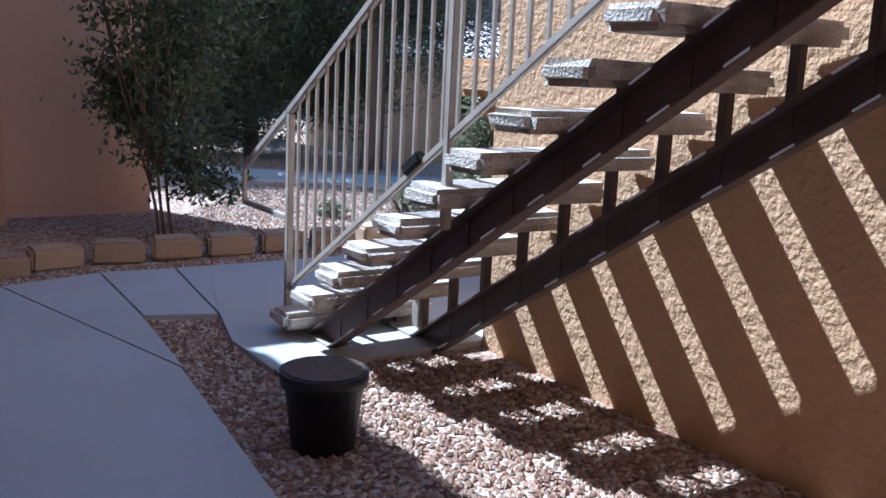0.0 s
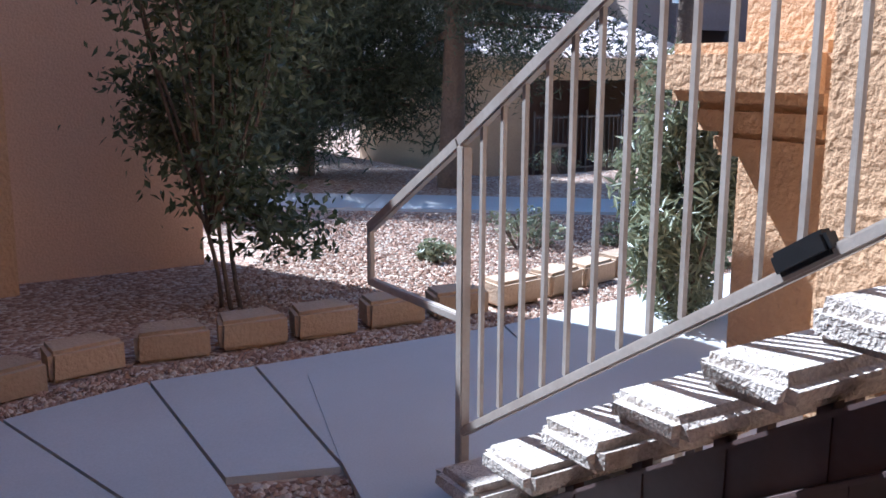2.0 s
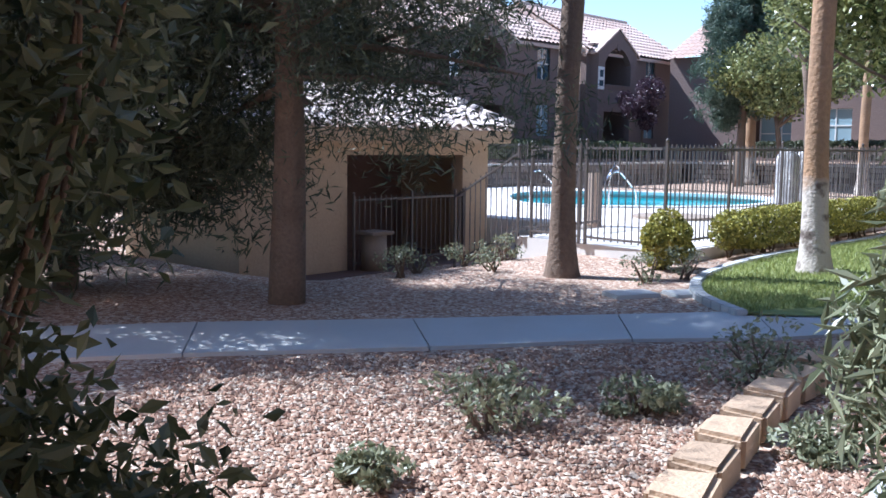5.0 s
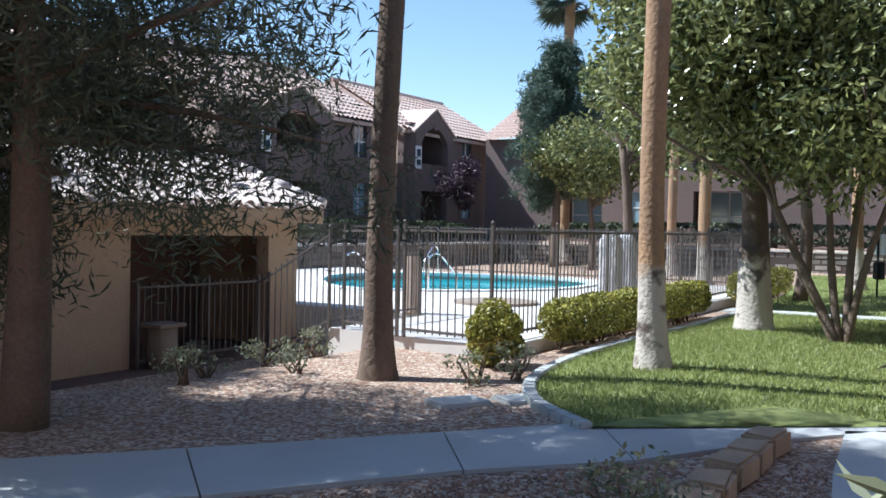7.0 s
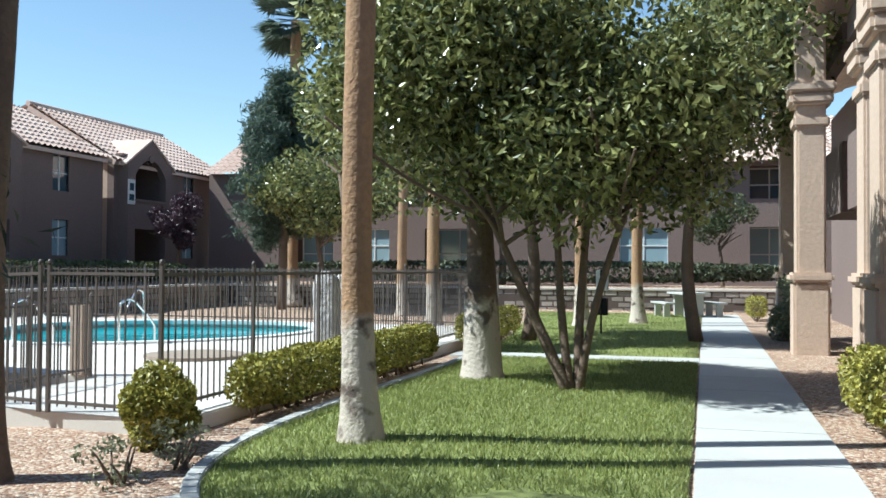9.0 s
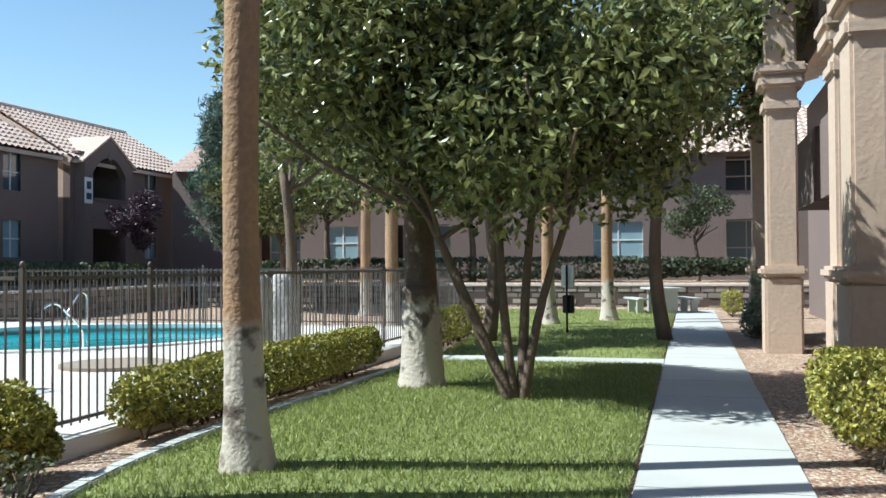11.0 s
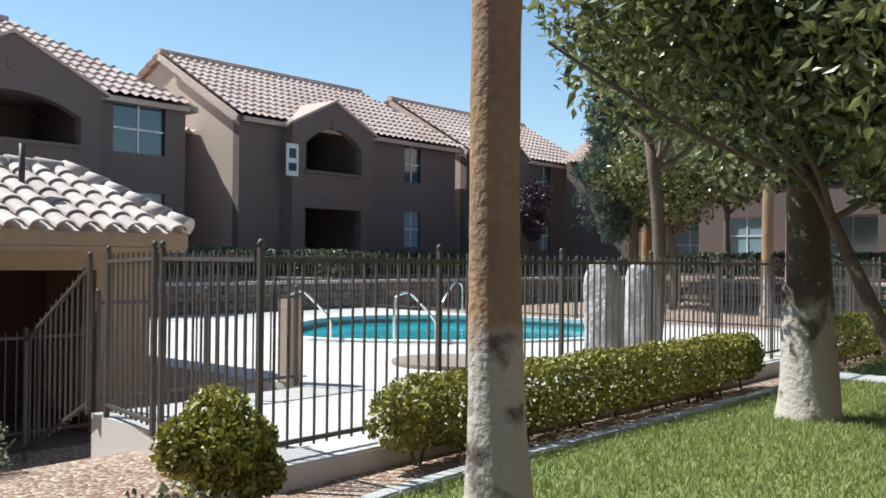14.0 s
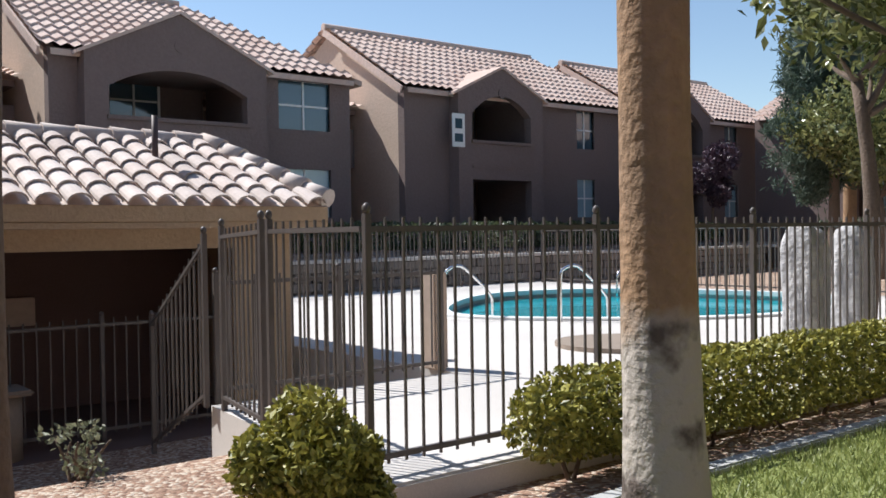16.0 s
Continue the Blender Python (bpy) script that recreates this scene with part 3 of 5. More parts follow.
# ---- retaining blocks ----
def block_mesh():
    s = Shape()
    s.prism([(-0.2, 0.0), (0.2, 0.0), (0.15, 0.24), (-0.15, 0.24)], 0, 0.17)
    q = bmesh.ops.bevel(s.bm, geom=list(s.bm.edges), offset=0.024, segments=2, affect="EDGES")
    rng = random.Random(5)
    for v in s.bm.verts:
        v.co += Vector((rng.uniform(-1, 1), rng.uniform(-1, 1), rng.uniform(-1, 1))) * 0.005
    return s


blocks = empty("block_edging", pose(0, 0, 0), "row of tan split-face concrete edging blocks", "edging", kind="structure")
BLOCK_LINE = [site(*p) for p in ((-6.6, 1.6), (-4.9, 4.0), (-3.1, 5.95), (-2.70, 6.55), (-2.0, 7.02), (-1.2, 7.56), (-0.45, 8.1), (0.35, 9.05), (1.2, 9.9), (2.35, 10.85), (3.6, 11.7))]
line = smooth_line(BLOCK_LINE, 24)
first_block, run_on, last = None, 0.0, line[0]
rng = random.Random(11)
for p in line[1:]:
    run_on += math.dist(p, last)
    if run_on >= 0.425:
        ang = math.degrees(math.atan2(p[1] - last[1], p[0] - last[0])) + rng.uniform(-4, 4)
        mm = pose(p[0], p[1], rng.uniform(-0.015, 0.01), 0, 0, ang)
        if first_block is None:
            first_block = block_mesh().make("block", M_BLOCK, blocks)
            first_block.matrix_local = mm
        else:
            child("block", first_block.data, blocks, mm)
        run_on = 0.0
    last = p


# ---- pool fence ----
def fence(name, stops, top, bottom, label):
    """Posts at the stops, with rails and pickets between."""
    root = empty(name, pose(*stops[0], 0), label, "fence")
    inv = Matrix.Translation((-stops[0][0], -stops[0][1], 0))
    pm = Shape().box(-0.019, 0.019, -0.019, 0.019, 0, 1.0, 0.003).tube([(0, 0, 1.0), (0, 0, 1.012), (0, 0, 1.028), (0, 0, 1.04)], [0.015, 0.024, 0.022, 0.006], 8)
    post = pm.make("post", M_FENCE, root)
    km = Shape().box(-0.0065, 0.0065, -0.0065, 0.0065, 0, 1.0)
    pick = km.make("picket", M_FENCE, root)
    used = [False, False]
    zt = top if hasattr(top, "__len__") else [top] * len(stops)
    zb = bottom if hasattr(bottom, "__len__") else [bottom] * len(stops)

    def put(kind, ob, mm):
        if not used[kind]:
            ob.matrix_local, used[kind] = mm, True
        else:
            child(ob.name.split(".")[0], ob.data, root, mm)

    for i, p in enumerate(stops):
        if name != "side_fence" or i == 0:
            put(0, post, inv @ Matrix.Translation((*p, zb[i])) @ Matrix.Diagonal((1, 1, zt[i] - zb[i] + 0.02, 1)))
        if i + 1 == len(stops):
            break
        q = stops[i + 1]
        d = math.dist(p, q)
        for za, zc in ((zt[i] - 0.06, zt[i + 1] - 0.06), (zb[i] + 0.1, zb[i + 1] + 0.1)):
            Shape().beam((p[0] - stops[0][0], p[1] - stops[0][1], za), (q[0] - stops[0][0], q[1] - stops[0][1], zc), 0.03, 0.03, 0.003).make("rail", M_FENCE, root)
        n = max(2, round(d / 0.115))
        for k in range(1, n):
            t = k / n
            z0, z1 = zb[i] + (zb[i + 1] - zb[i]) * t + 0.06, zt[i] + (zt[i + 1] - zt[i]) * t
            put(1, pick, inv @ Matrix.Translation((p[0] + (q[0] - p[0]) * t, p[1] + (q[1] - p[1]) * t, z0)) @ Matrix.Diagonal((1, 1, z1 - z0, 1)))
    return root


fence("pool_fence", [(12.05 + 1.74 * k, 11.40) for k in range(9)], 1.50, 0.17, "brown metal picket fence round the pool")
fence("pool_fence", [(25.95, 11.5), (26.1, 14.6), (26.1, 17.7), (26.1, 20.8), (26.1, 24.0)], 1.50, 0.15, "brown metal picket fence at the pool's end")
fence("pool_fence", [(26.0, 24.2), (23.6, 24.2), (21.2, 24.2), (18.8, 24.2), (16.4, 24.2), (14.0, 24.2)], 1.55, 0.15, "brown metal picket fence behind the pool")
fence("gate_fence", [(12.2, 12.78), (12.4, 13.74)], [1.50, 1.47], [0.15, 0.15], "brown metal fence and gate beside the deck")
fence("side_fence", [(12.2, 12.68), (12.07, 11.47)], 1.50, 0.15, "brown metal fence at the deck corner")
fence("deck_guard", [(12.5, 14.06), (13.6, 14.06), (14.7, 14.06)], 1.12, 0.15, "low brown metal guard at the deck edge")
fence("step_fence", [(12.36, 13.95), (12.5, 15.3)], [1.42, 0.72], [0.15, -0.45], "sloping metal rail beside the steps")
fence("lower_fence", [(13.6, 16.1), (12.35, 16.1), (11.1, 16.1)], 0.68, -0.44, "brown metal picket fence before the pump house")


# ---- pump house ----
def pump_house():
    root = empty("pump_house", SHED_M, "tan stucco pump house with a hipped clay tile roof", "shed")
    # local: x runs along the front to the left as negative, y to the back, z from its floor
    w, d, h = 5.6, 3.4, 2.02
    for x0, x1, y0, y1, z0, z1 in ((-0.97, -0.3, 0.3, 0.55, 0, h), (-w, -3.62, 0.3, 0.55, 0, h), (-3.62, -0.97, 0.3, 0.55, 1.76, h), (-0.55, -0.3, 0.55, d - 0.3, 0, h), (-w, -w + 0.25, 0.55, d - 0.3, 0, h), (-w, -0.3, d - 0.3, d - 0.05, 0, h)):
        Shape().box(x0, x1, y0, y1, z0, z1).make("wall", M_SHED, root)
    # inner wall and floor slab: the shade indoors is put into their dark brown
    Shape().box(-w + 0.26, -0.56, 2.2, 2.25, 0, h - 0.02).make("inner_wall", M_SHED_SHADE, root)
    Shape().box(-w - 0.3, 0.06, -0.25, d, -0.06, 0.006).make("floor_slab", M_SHED_SHADE, root)
    Shape().box(-w - 0.25, 0.0, 0.02, d - 0.02, h - 0.06, h - 0.004).make("soffit", M_SHED, root)
    fascia = Shape()
    fascia.box(-w - 0.25, 0.0, 0.0, d, h, h + 0.16, 0.01)
    fascia.make("eave_band", M_SHED, root)
    # hipped roof under the tiles
    zr, ins = 0.74, 0.6
    v = [(-w - 0.25, 0, 0), (0, 0, 0), (0, d, 0), (-w - 0.25, d, 0), (-w - 0.25 + ins, d / 2, zr), (-ins, d / 2, zr)]
    v = [(a, b, c + h + 0.155) for a, b, c in v]
    raw("roof", v, [(0, 1, 5, 4), (2, 3, 4, 5), (1, 2, 5), (3, 0, 4), (3, 2, 1, 0)], M_TILE, root)
    # barrel tile
    tv, tf = [], []
    n = 8
    for (yy, rr, lift) in ((0.0, 0.115, 0.028), (0.40, 0.095, 0.008)):
        for k in range(n + 1):
            a = math.pi * k / n
            tv.append((rr * math.cos(a), yy, lift + rr * 0.75 * math.sin(a)))
        for k in range(n + 1):
            a = math.pi * k / n
            tv.append(((rr - 0.018) * math.cos(a), yy, lift + (rr * 0.75 - 0.018) * math.sin(a)))
    m2 = 2 * (n + 1)
    for k in range(n):
        tf.append((k, k + 1, m2 + k + 1, m2 + k))
        tf.append((k + 1, k, n + 1 + k, n + 2 + k))
    tile = raw("tile", tv, tf, M_TILE, root, smooth=False)
    got = False
    L = w + 0.25
    rise_front = math.atan2(zr, d / 2)
    slope = math.hypot(zr, d / 2)
    rows = int(slope / 0.33)

    def lay(base, right, back, length, inset_l, inset_r, slope_len, pitch_rise):
        nonlocal got
        upv = Vector((back[0] * math.cos(pitch_rise), back[1] * math.cos(pitch_rise), math.sin(pitch_rise)))
        rv = Vector((*right, 0))
        nv = rv.cross(upv)
        nr = int(slope_len / 0.33)
        for r in range(nr + 1):
            s = r * 0.33 - 0.06
            t = max(s + 0.25, 0) / slope_len
            a, b = inset_l * t, length - inset_r * t
            k = math.ceil((a + 0.05) / 0.27)
            while k * 0.27 < b - 0.03:
                jit = random.Random(r * 97 + k).uniform(-0.01, 0.01)
                p = Vector(base) + rv * (k * 0.27) + upv * (s + jit) + nv * 0.01
                mm = Matrix((rv, upv, nv)).transposed().to_4x4()
                mm.translation = p
                if not got:
                    tile.matrix_local, got = mm, True
                else:
                    child("tile", tile.data, root, mm)
                k += 1

    zb = h + 0.17
    lay((-L, 0, zb), (1, 0), (0, 1), L, ins, ins, slope, rise_front)
    lay((0, 0, zb), (0, 1), (-1, 0), d, d / 2, d / 2, math.hypot(zr, ins), math.atan2(zr, ins))
    ridge = Shape()
    for k in range(int((L - 2 * ins) / 0.36)):
        xx = -ins - 0.36 * k
        ridge.tube([(xx + 0.02, d / 2, zb + zr + 0.03), (xx - 0.38, d / 2, zb + zr + 0.045)], [0.10, 0.115], 10)
    for a, b in (((0, 0), (-ins, d / 2)), ((0, d), (-ins, d / 2))):
        for k in range(6):
            t0, t1 = k / 6, (k + 1.1) / 6
            ridge.tube([(a[0] + (b[0] - a[0]) * t, a[1] + (b[1] - a[1]) * t, zb + zr * t + 0.05 + lift) for t, lift in ((t0, 0.02), (t1, 0))], [0.11, 0.095], 10)
    ridge.make("ridge_tiles", M_TILE, root)
    Shape().tube([(-1.5, 0.95, zb + 0.3), (-1.5, 0.95, zb + 0.95)], 0.035, 8).make("vent_pipe", M_STEEL, root)
    return root


pump_house()
tagged(Shape().tube([(0, 0, 0), (0, 0, 0.55)], 0.2, 14).box(-0.24, 0.24, -0.24, 0.24, 0.55, 0.6, 0.02).make("trash_can", M_WOOD, m=SHED_M @ pose(-3.3, 0.05, 0.006)), "grey-brown litter bin beside the pump house opening", "bin")
tagged(Shape().box(-0.2, 0.2, -0.06, 0.06, 0, 0.3, 0.01).make("control_box", M_HOUSE_SUNLIT, m=SHED_M @ pose(-2.6, 2.135, 0.95)), "pale metal control box on the inner wall", "box")


# ---- apartment houses ----
def roof_sheet(x0, x1, y0, z0, y1, z1, parent, hip=0.0):
    """A slope of clay barrel tiles: rolls across, courses stepped up the slope; hip cuts its far end back towards the ridge."""
    pitch, per = 0.30, 4
    nx = int((x1 - x0) / pitch) * per
    courses = max(2, int(math.hypot(y1 - y0, z1 - z0) / 0.42))
    v, f = [], []
    for c in range(courses):
        for t, lift in ((c / courses, 0.06), ((c + 1) / courses, 0.0)):
            for k in range(nx + 1):
                wv = 0.075 * (0.5 + 0.5 * math.cos(2 * math.pi * k / per))
                v.append((x0 + (x1 - x0) * k / nx, y0 + (y1 - y0) * t, z0 + (z1 - z0) * t + wv + lift))
    for r in range(2 * courses - 1):
        for k in range(nx):
            if (x1 - x0) * (nx - k) / nx < hip * (r // 2 + 0.5) / courses:
                continue
            a = r * (nx + 1) + k
            f.append((a, a + 1, a + nx + 2, a + nx + 1))
    ob = raw("roof_tiles", v, f, M_ROOF, parent)
    return tagged(ob, kind="stuff")


def window_part(root, x, z, w, h, y, glass=None, bars=True):
    s = Shape()
    for a, b, c, d in ((x - 0.06, x, z - 0.06, z + h + 0.06), (x + w, x + w + 0.06, z - 0.06, z + h + 0.06), (x, x + w, z - 0.06, z), (x, x + w, z + h, z + h + 0.06)):
        s.box(a, b, y - 0.06, y + 0.02, c, d)
    if bars:
        s.box(x + w / 2 - 0.025, x + w / 2 + 0.025, y - 0.04, y + 0.02, z, z + h)
        s.box(x, x + w, y - 0.045, y + 0.02, z + h / 2 - 0.025, z + h / 2 + 0.025)
    s.make("window_frame", M_WHITE, root)
    Shape().box(x, x + w, y - 0.012, y + 0.004, z, z + h).make("window_pane", glass or M_GLASS, root)


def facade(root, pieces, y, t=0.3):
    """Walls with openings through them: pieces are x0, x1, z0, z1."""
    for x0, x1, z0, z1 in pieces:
        Shape().box(x0, x1, y, y + t, z0, z1).make("wall", M_HOUSE_SHADED, root)


def gable_bay(root, xc, w, y, base, eave, apex, arch_w, arch_lo, arch_hi):
    """A gabled bay with an arched balcony above and an open patio below."""
    s = Shape()
    n = 14
    half = arch_w / 2
    arc = [(xc - half + arch_w * k / n, arch_hi - (arch_hi - arch_lo) * 0.42 * (abs(2 * k / n - 1)) ** 2.2) for k in range(n + 1)]
    outline = [(xc - w / 2, arch_lo), (xc - half, arch_lo)] + arc + [(xc + half, arch_lo), (xc + w / 2, arch_lo), (xc + w / 2, eave), (xc, apex), (xc - w / 2, eave)]
    bm = s.bm
    fr = [bm.verts.new((px, y, pz)) for px, pz in outline]
    bk = [bm.verts.new((px, y + 0.3, pz)) for px, pz in outline]
    bm.faces.new(fr)
    bm.faces.new(bk[::-1])
    for i in range(len(outline)):
        j = (i + 1) % len(outline)
        bm.faces.new((fr[i], bk[i], bk[j], fr[j]))
    low_top = base + 2.15
    s.box(xc - w / 2, xc + w / 2, y, y + 0.3, low_top, arch_lo)
    for sx in (-1, 1):
        s.box(*sorted((xc + sx * w / 2, xc + sx * half)), y, y + 0.3, base, low_top)
    s.box(xc - w / 2, xc - w / 2 + 0.3, y + 0.3, y + 2.9, base, eave)
    s.box(xc + w / 2 - 0.3, xc + w / 2, y + 0.3, y + 2.9, base, eave)
    s.make("bay_wall", M_HOUSE_SHADED, root)
    Shape().box(xc - half - 0.05, xc + half + 0.05, y - 0.06, y + 0.1, arch_lo - 0.1, arch_lo, 0.01).box(xc - half, xc + half, y - 0.03, y + 0.05, low_top + 0.36, low_top + 0.44).make("sill_band", M_HOUSE_SHADED, root)
    Shape().box(xc - half - 0.1, xc + half + 0.1, y + 2.8, y + 2.9, base, eave).make("balcony_back", M_HOUSE_SHADED, root)
    Shape().box(xc - half - 0.1, xc + half + 0.1, y + 0.3, y + 2.8, low_top + 0.1, low_top + 0.3).make("balcony_floor", M_HOUSE_SHADED, root)
    Shape().box(xc - w / 2, xc + w / 2, y + 0.3, y + 2.9, arch_hi + 0.05, arch_hi + 0.15).make("balcony_ceiling", M_HOUSE_SHADED, root)
    window_part(root, xc - 0.75, arch_lo + 0.15, 1.3, 1.25, y + 2.79)
    Shape().tube([(xc, y - 0.03, apex - 0.75), (xc, y + 0.01, apex - 0.75)], 0.16, 12).make("gable_vent", M_HOUSE_SHADED, root)
    # little roof over the gable
    v, f = [], []
    for sx in (-1, 1):
        o = len(v)
        for yy in (y - 0.06, y + 4.0):
            v += [(xc + sx * (w / 2 + 0.2), yy, eave - 0.1), (xc, yy, apex + 0.1), (xc, yy, apex + 0.02), (xc + sx * (w / 2 + 0.2), yy, eave - 0.18)]
        f += [(o, o + 1, o + 5, o + 4), (o + 2, o + 3, o + 7, o + 6), (o, o + 3, o + 2, o + 1), (o + 4, o + 5, o + 6, o + 7), (o, o + 4, o + 7, o + 3)]
    raw("gable_roof", v, f, M_ROOF, root)


BASE, EAVE, APEX, RIDGE, FY = 0.9, 5.75, 6.7, 8.05, 28.9


def house(x0, bay_x, bay_w, arch_w, x1, wins, label, arch_top=5.0, apex=APEX, hip=0.0):
    """Two storeys; front to the pool, gable ends to the sides."""
    root = empty("apartment_house", pose(0, 0, 0), label, "house", "apartment houses")
    yb, ym = FY + 8.6, FY + 4.3
    y = FY + 0.45
    gable_bay(root, bay_x, bay_w, FY, BASE, EAVE, apex, arch_w, BASE + 3.35, BASE + arch_top)
    xs = [x0]
    pieces = []
    if bay_x - bay_w / 2 > x0 + 0.1:
        pieces.append((x0, bay_x - bay_w / 2, BASE, EAVE))
    left = bay_x + bay_w / 2
    cuts = sorted(wins)
    for wx, ww in cuts:
        pieces.append((left, wx, BASE, EAVE))
        for a, b in ((BASE, BASE + 1.0), (BASE + 2.3, BASE + 3.35), (BASE + 4.65, EAVE)):
            pieces.append((wx, wx + ww, a, b))
        for zz in (BASE + 1.0, BASE + 3.35):
            window_part(root, wx, zz, ww, 1.3, y + 0.12, M_BLIND if zz < 3 else M_GLASS, ww > 0.6)
        left = wx + ww
    pieces.append((left, x1, BASE, EAVE))
    facade(root, pieces, y)
    s = Shape()
    for xx in (x0, x1 - 0.3):
        bm = s.bm
        pts = [(y + 0.3, BASE), (yb, BASE), (yb, EAVE), (ym, RIDGE - 0.1 if xx == x0 or not hip else EAVE + 0.01), (y + 0.3, EAVE)]
        a = [bm.verts.new((xx, py, pz)) for py, pz in pts]
        b = [bm.verts.new((xx + 0.3, py, pz)) for py, pz in pts]
        bm.faces.new(a)
        bm.faces.new(b[::-1])
        for i in range(5):
            j = (i + 1) % 5
            bm.faces.new((a[i], b[i], b[j], a[j]))
    s.box(x0, x1, yb, yb + 0.3, BASE, EAVE)
    # end walls get the stucco colour with sunlight in it
    s.make("end_wall", M_HOUSE_SUNLIT, root)
    roof_sheet(x0 - 0.25, x1 + 0.25, FY + 0.2, EAVE - 0.06, ym, RIDGE, root, hip)
    roof_sheet(x0 - 0.25, x1 + 0.25, yb + 0.4, EAVE - 0.12, ym, RIDGE, root, hip)
    xr = x1 + 0.3 - hip
    if hip:
        v = [(x1 + 0.25, FY + 0.2, EAVE - 0.06), (x1 + 0.25, yb + 0.4, EAVE - 0.06), (xr, ym, RIDGE + 0.03)]
        raw("hip_end", v + [(a, b, c - 0.15) for a, b, c in v], [(0, 1, 2), (5, 4, 3), (0, 3, 4, 1), (1, 4, 5, 2), (2, 5, 3, 0)], M_ROOF, root)
    Shape().tube([(x0 - 0.3, ym, RIDGE + 0.06), (xr, ym, RIDGE + 0.06)], 0.12, 8).beam((x0 - 0.28, FY + 0.2, EAVE - 0.16), (x0 - 0.28, ym, RIDGE - 0.12), 0.06, 0.2).beam((x0, FY + 0.25, EAVE - 0.14), (x1, FY + 0.25, EAVE - 0.14), 0.05, 0.14).make("ridge_and_fascia", M_ROOF, root)
    return root


house(4.0, 8.9, 3.4, 2.3, 14.4, [(12.0, 1.5)], "two-storey tan stucco apartment house in shade")
house(15.9, 18.85, 4.6, 3.5, 24.0, [(21.75, 1.6)], "two-storey stucco apartment house with an arched balcony", 4.5, 6.75, 3.6)
house(25.9, 29.4, 3.6, 2.5, 36.2, [(33.3, 0.9)], "two-storey apartment house with gabled arched bay", 4.75, 6.5, 1.6)
house(36.9, 38.8, 3.2, 2.2, 46.0, [(42.0, 0.9)], "two-storey apartment house with gabled bay farther off")


def breezeway(x0, x1):
    root = empty("stair_breezeway", pose(0, 0, 0), "roofed open stairway between two houses", "stairway", "breezeways")
    Shape().box(x0, x1, FY + 6.0, FY + 6.3, BASE, 5.3).make("back_wall", M_HOUSE_SHADED, root)
    Shape().box(x0, x1, FY + 3.0, FY + 6.0, BASE + 2.6, BASE + 2.8).make("upper_floor", M_HOUSE_SHADED, root)
    Shape().box(x0, x1, FY + 3.0, FY + 3.15, BASE + 2.8, BASE + 3.8).make("parapet", M_HOUSE_SHADED, root)
    Shape().box(x0, x1, FY + 2.9, FY + 6.3, 5.15, 5.3).make("ceiling_slab", M_HOUSE_SHADED, root)
    roof_sheet(x0, x1, FY + 2.5, 5.3, FY + 5.0, 6.0, root)


breezeway(14.45, 15.85)
breezeway(24.05, 25.85)
breezeway(36.25, 36.85)

# tan post by the pool gate
tagged(Shape().box(14.74, 14.90, 14.2, 14.40, 0.15, 1.05, 0.015).make("gate_pier", M_HOUSE_SUNLIT), "short tan pier at the end of the deck guard", "pier")


# ---- house that closes the far end of the lawn ----
def cross_house():
    root = empty("apartment_house", pose(0, 0, 0), "long two-storey stucco house beyond the lawn", "house", "apartment houses")
    X = 43.0
    rot = pose(X, 0, 0, 0, 0, -90)  # local x runs towards smaller site y, local y goes deeper
    loc = Shape()
    cuts = [(-24.5, 2.0, BASE + 0.2, 2.1, True), (-21.3, 1.4, BASE + 0.85, 1.45, False), (-18.3, 2.4, BASE + 0.2, 2.1, True), (-10.1, 1.9, BASE + 0.85, 1.45, False), (-5.1, 1.6, BASE + 0.2, 2.1, True)]
    left = -28.6
    for x, w, z, h, deep in cuts:
        loc.box(left, x, 0, 0.3, BASE, EAVE)
        if h == 0:
            left = x
            continue
        loc.box(x, x + w, 0, 0.3, BASE, z)
        loc.box(x, x + w, 0, 0.3, z + h, BASE + 3.4)
        loc.box(x, x + w, 0, 0.3, BASE + 4.7, EAVE)
        left = x + w
    loc.box(left, 2.0, 0, 0.3, BASE, EAVE)
    w_ob = loc.make("wall", M_HOUSE_SHADED, root)
    w_ob.matrix_local = rot
    back = Shape().box(-28.6, 2, 1.4, 1.5, BASE, EAVE).make("inner_wall", M_HOUSE_SHADED, root)
    back.matrix_local = rot
    kids = len(root.children)
    for x, w, z, h, deep in cuts:
        if h:
            window_part(root, x + 0.02, BASE + 3.42, w - 0.04, 1.25, 0.15 if not deep else 1.39)
            window_part(root, x + 0.02, z + 0.02, w - 0.04, h - 0.04, 0.15 if not deep else 1.39, M_BLIND)
    for ob in root.children[kids:]:
        ob.matrix_local = rot
    r = roof_sheet(-28.65, 2.3, -0.5, EAVE - 0.1, 4.3, RIDGE, root)
    r.matrix_local = rot
    r = roof_sheet(-28.65, 2.3, 9.1, EAVE - 0.1, 4.3, RIDGE, root)
    r.matrix_local = rot


cross_house()


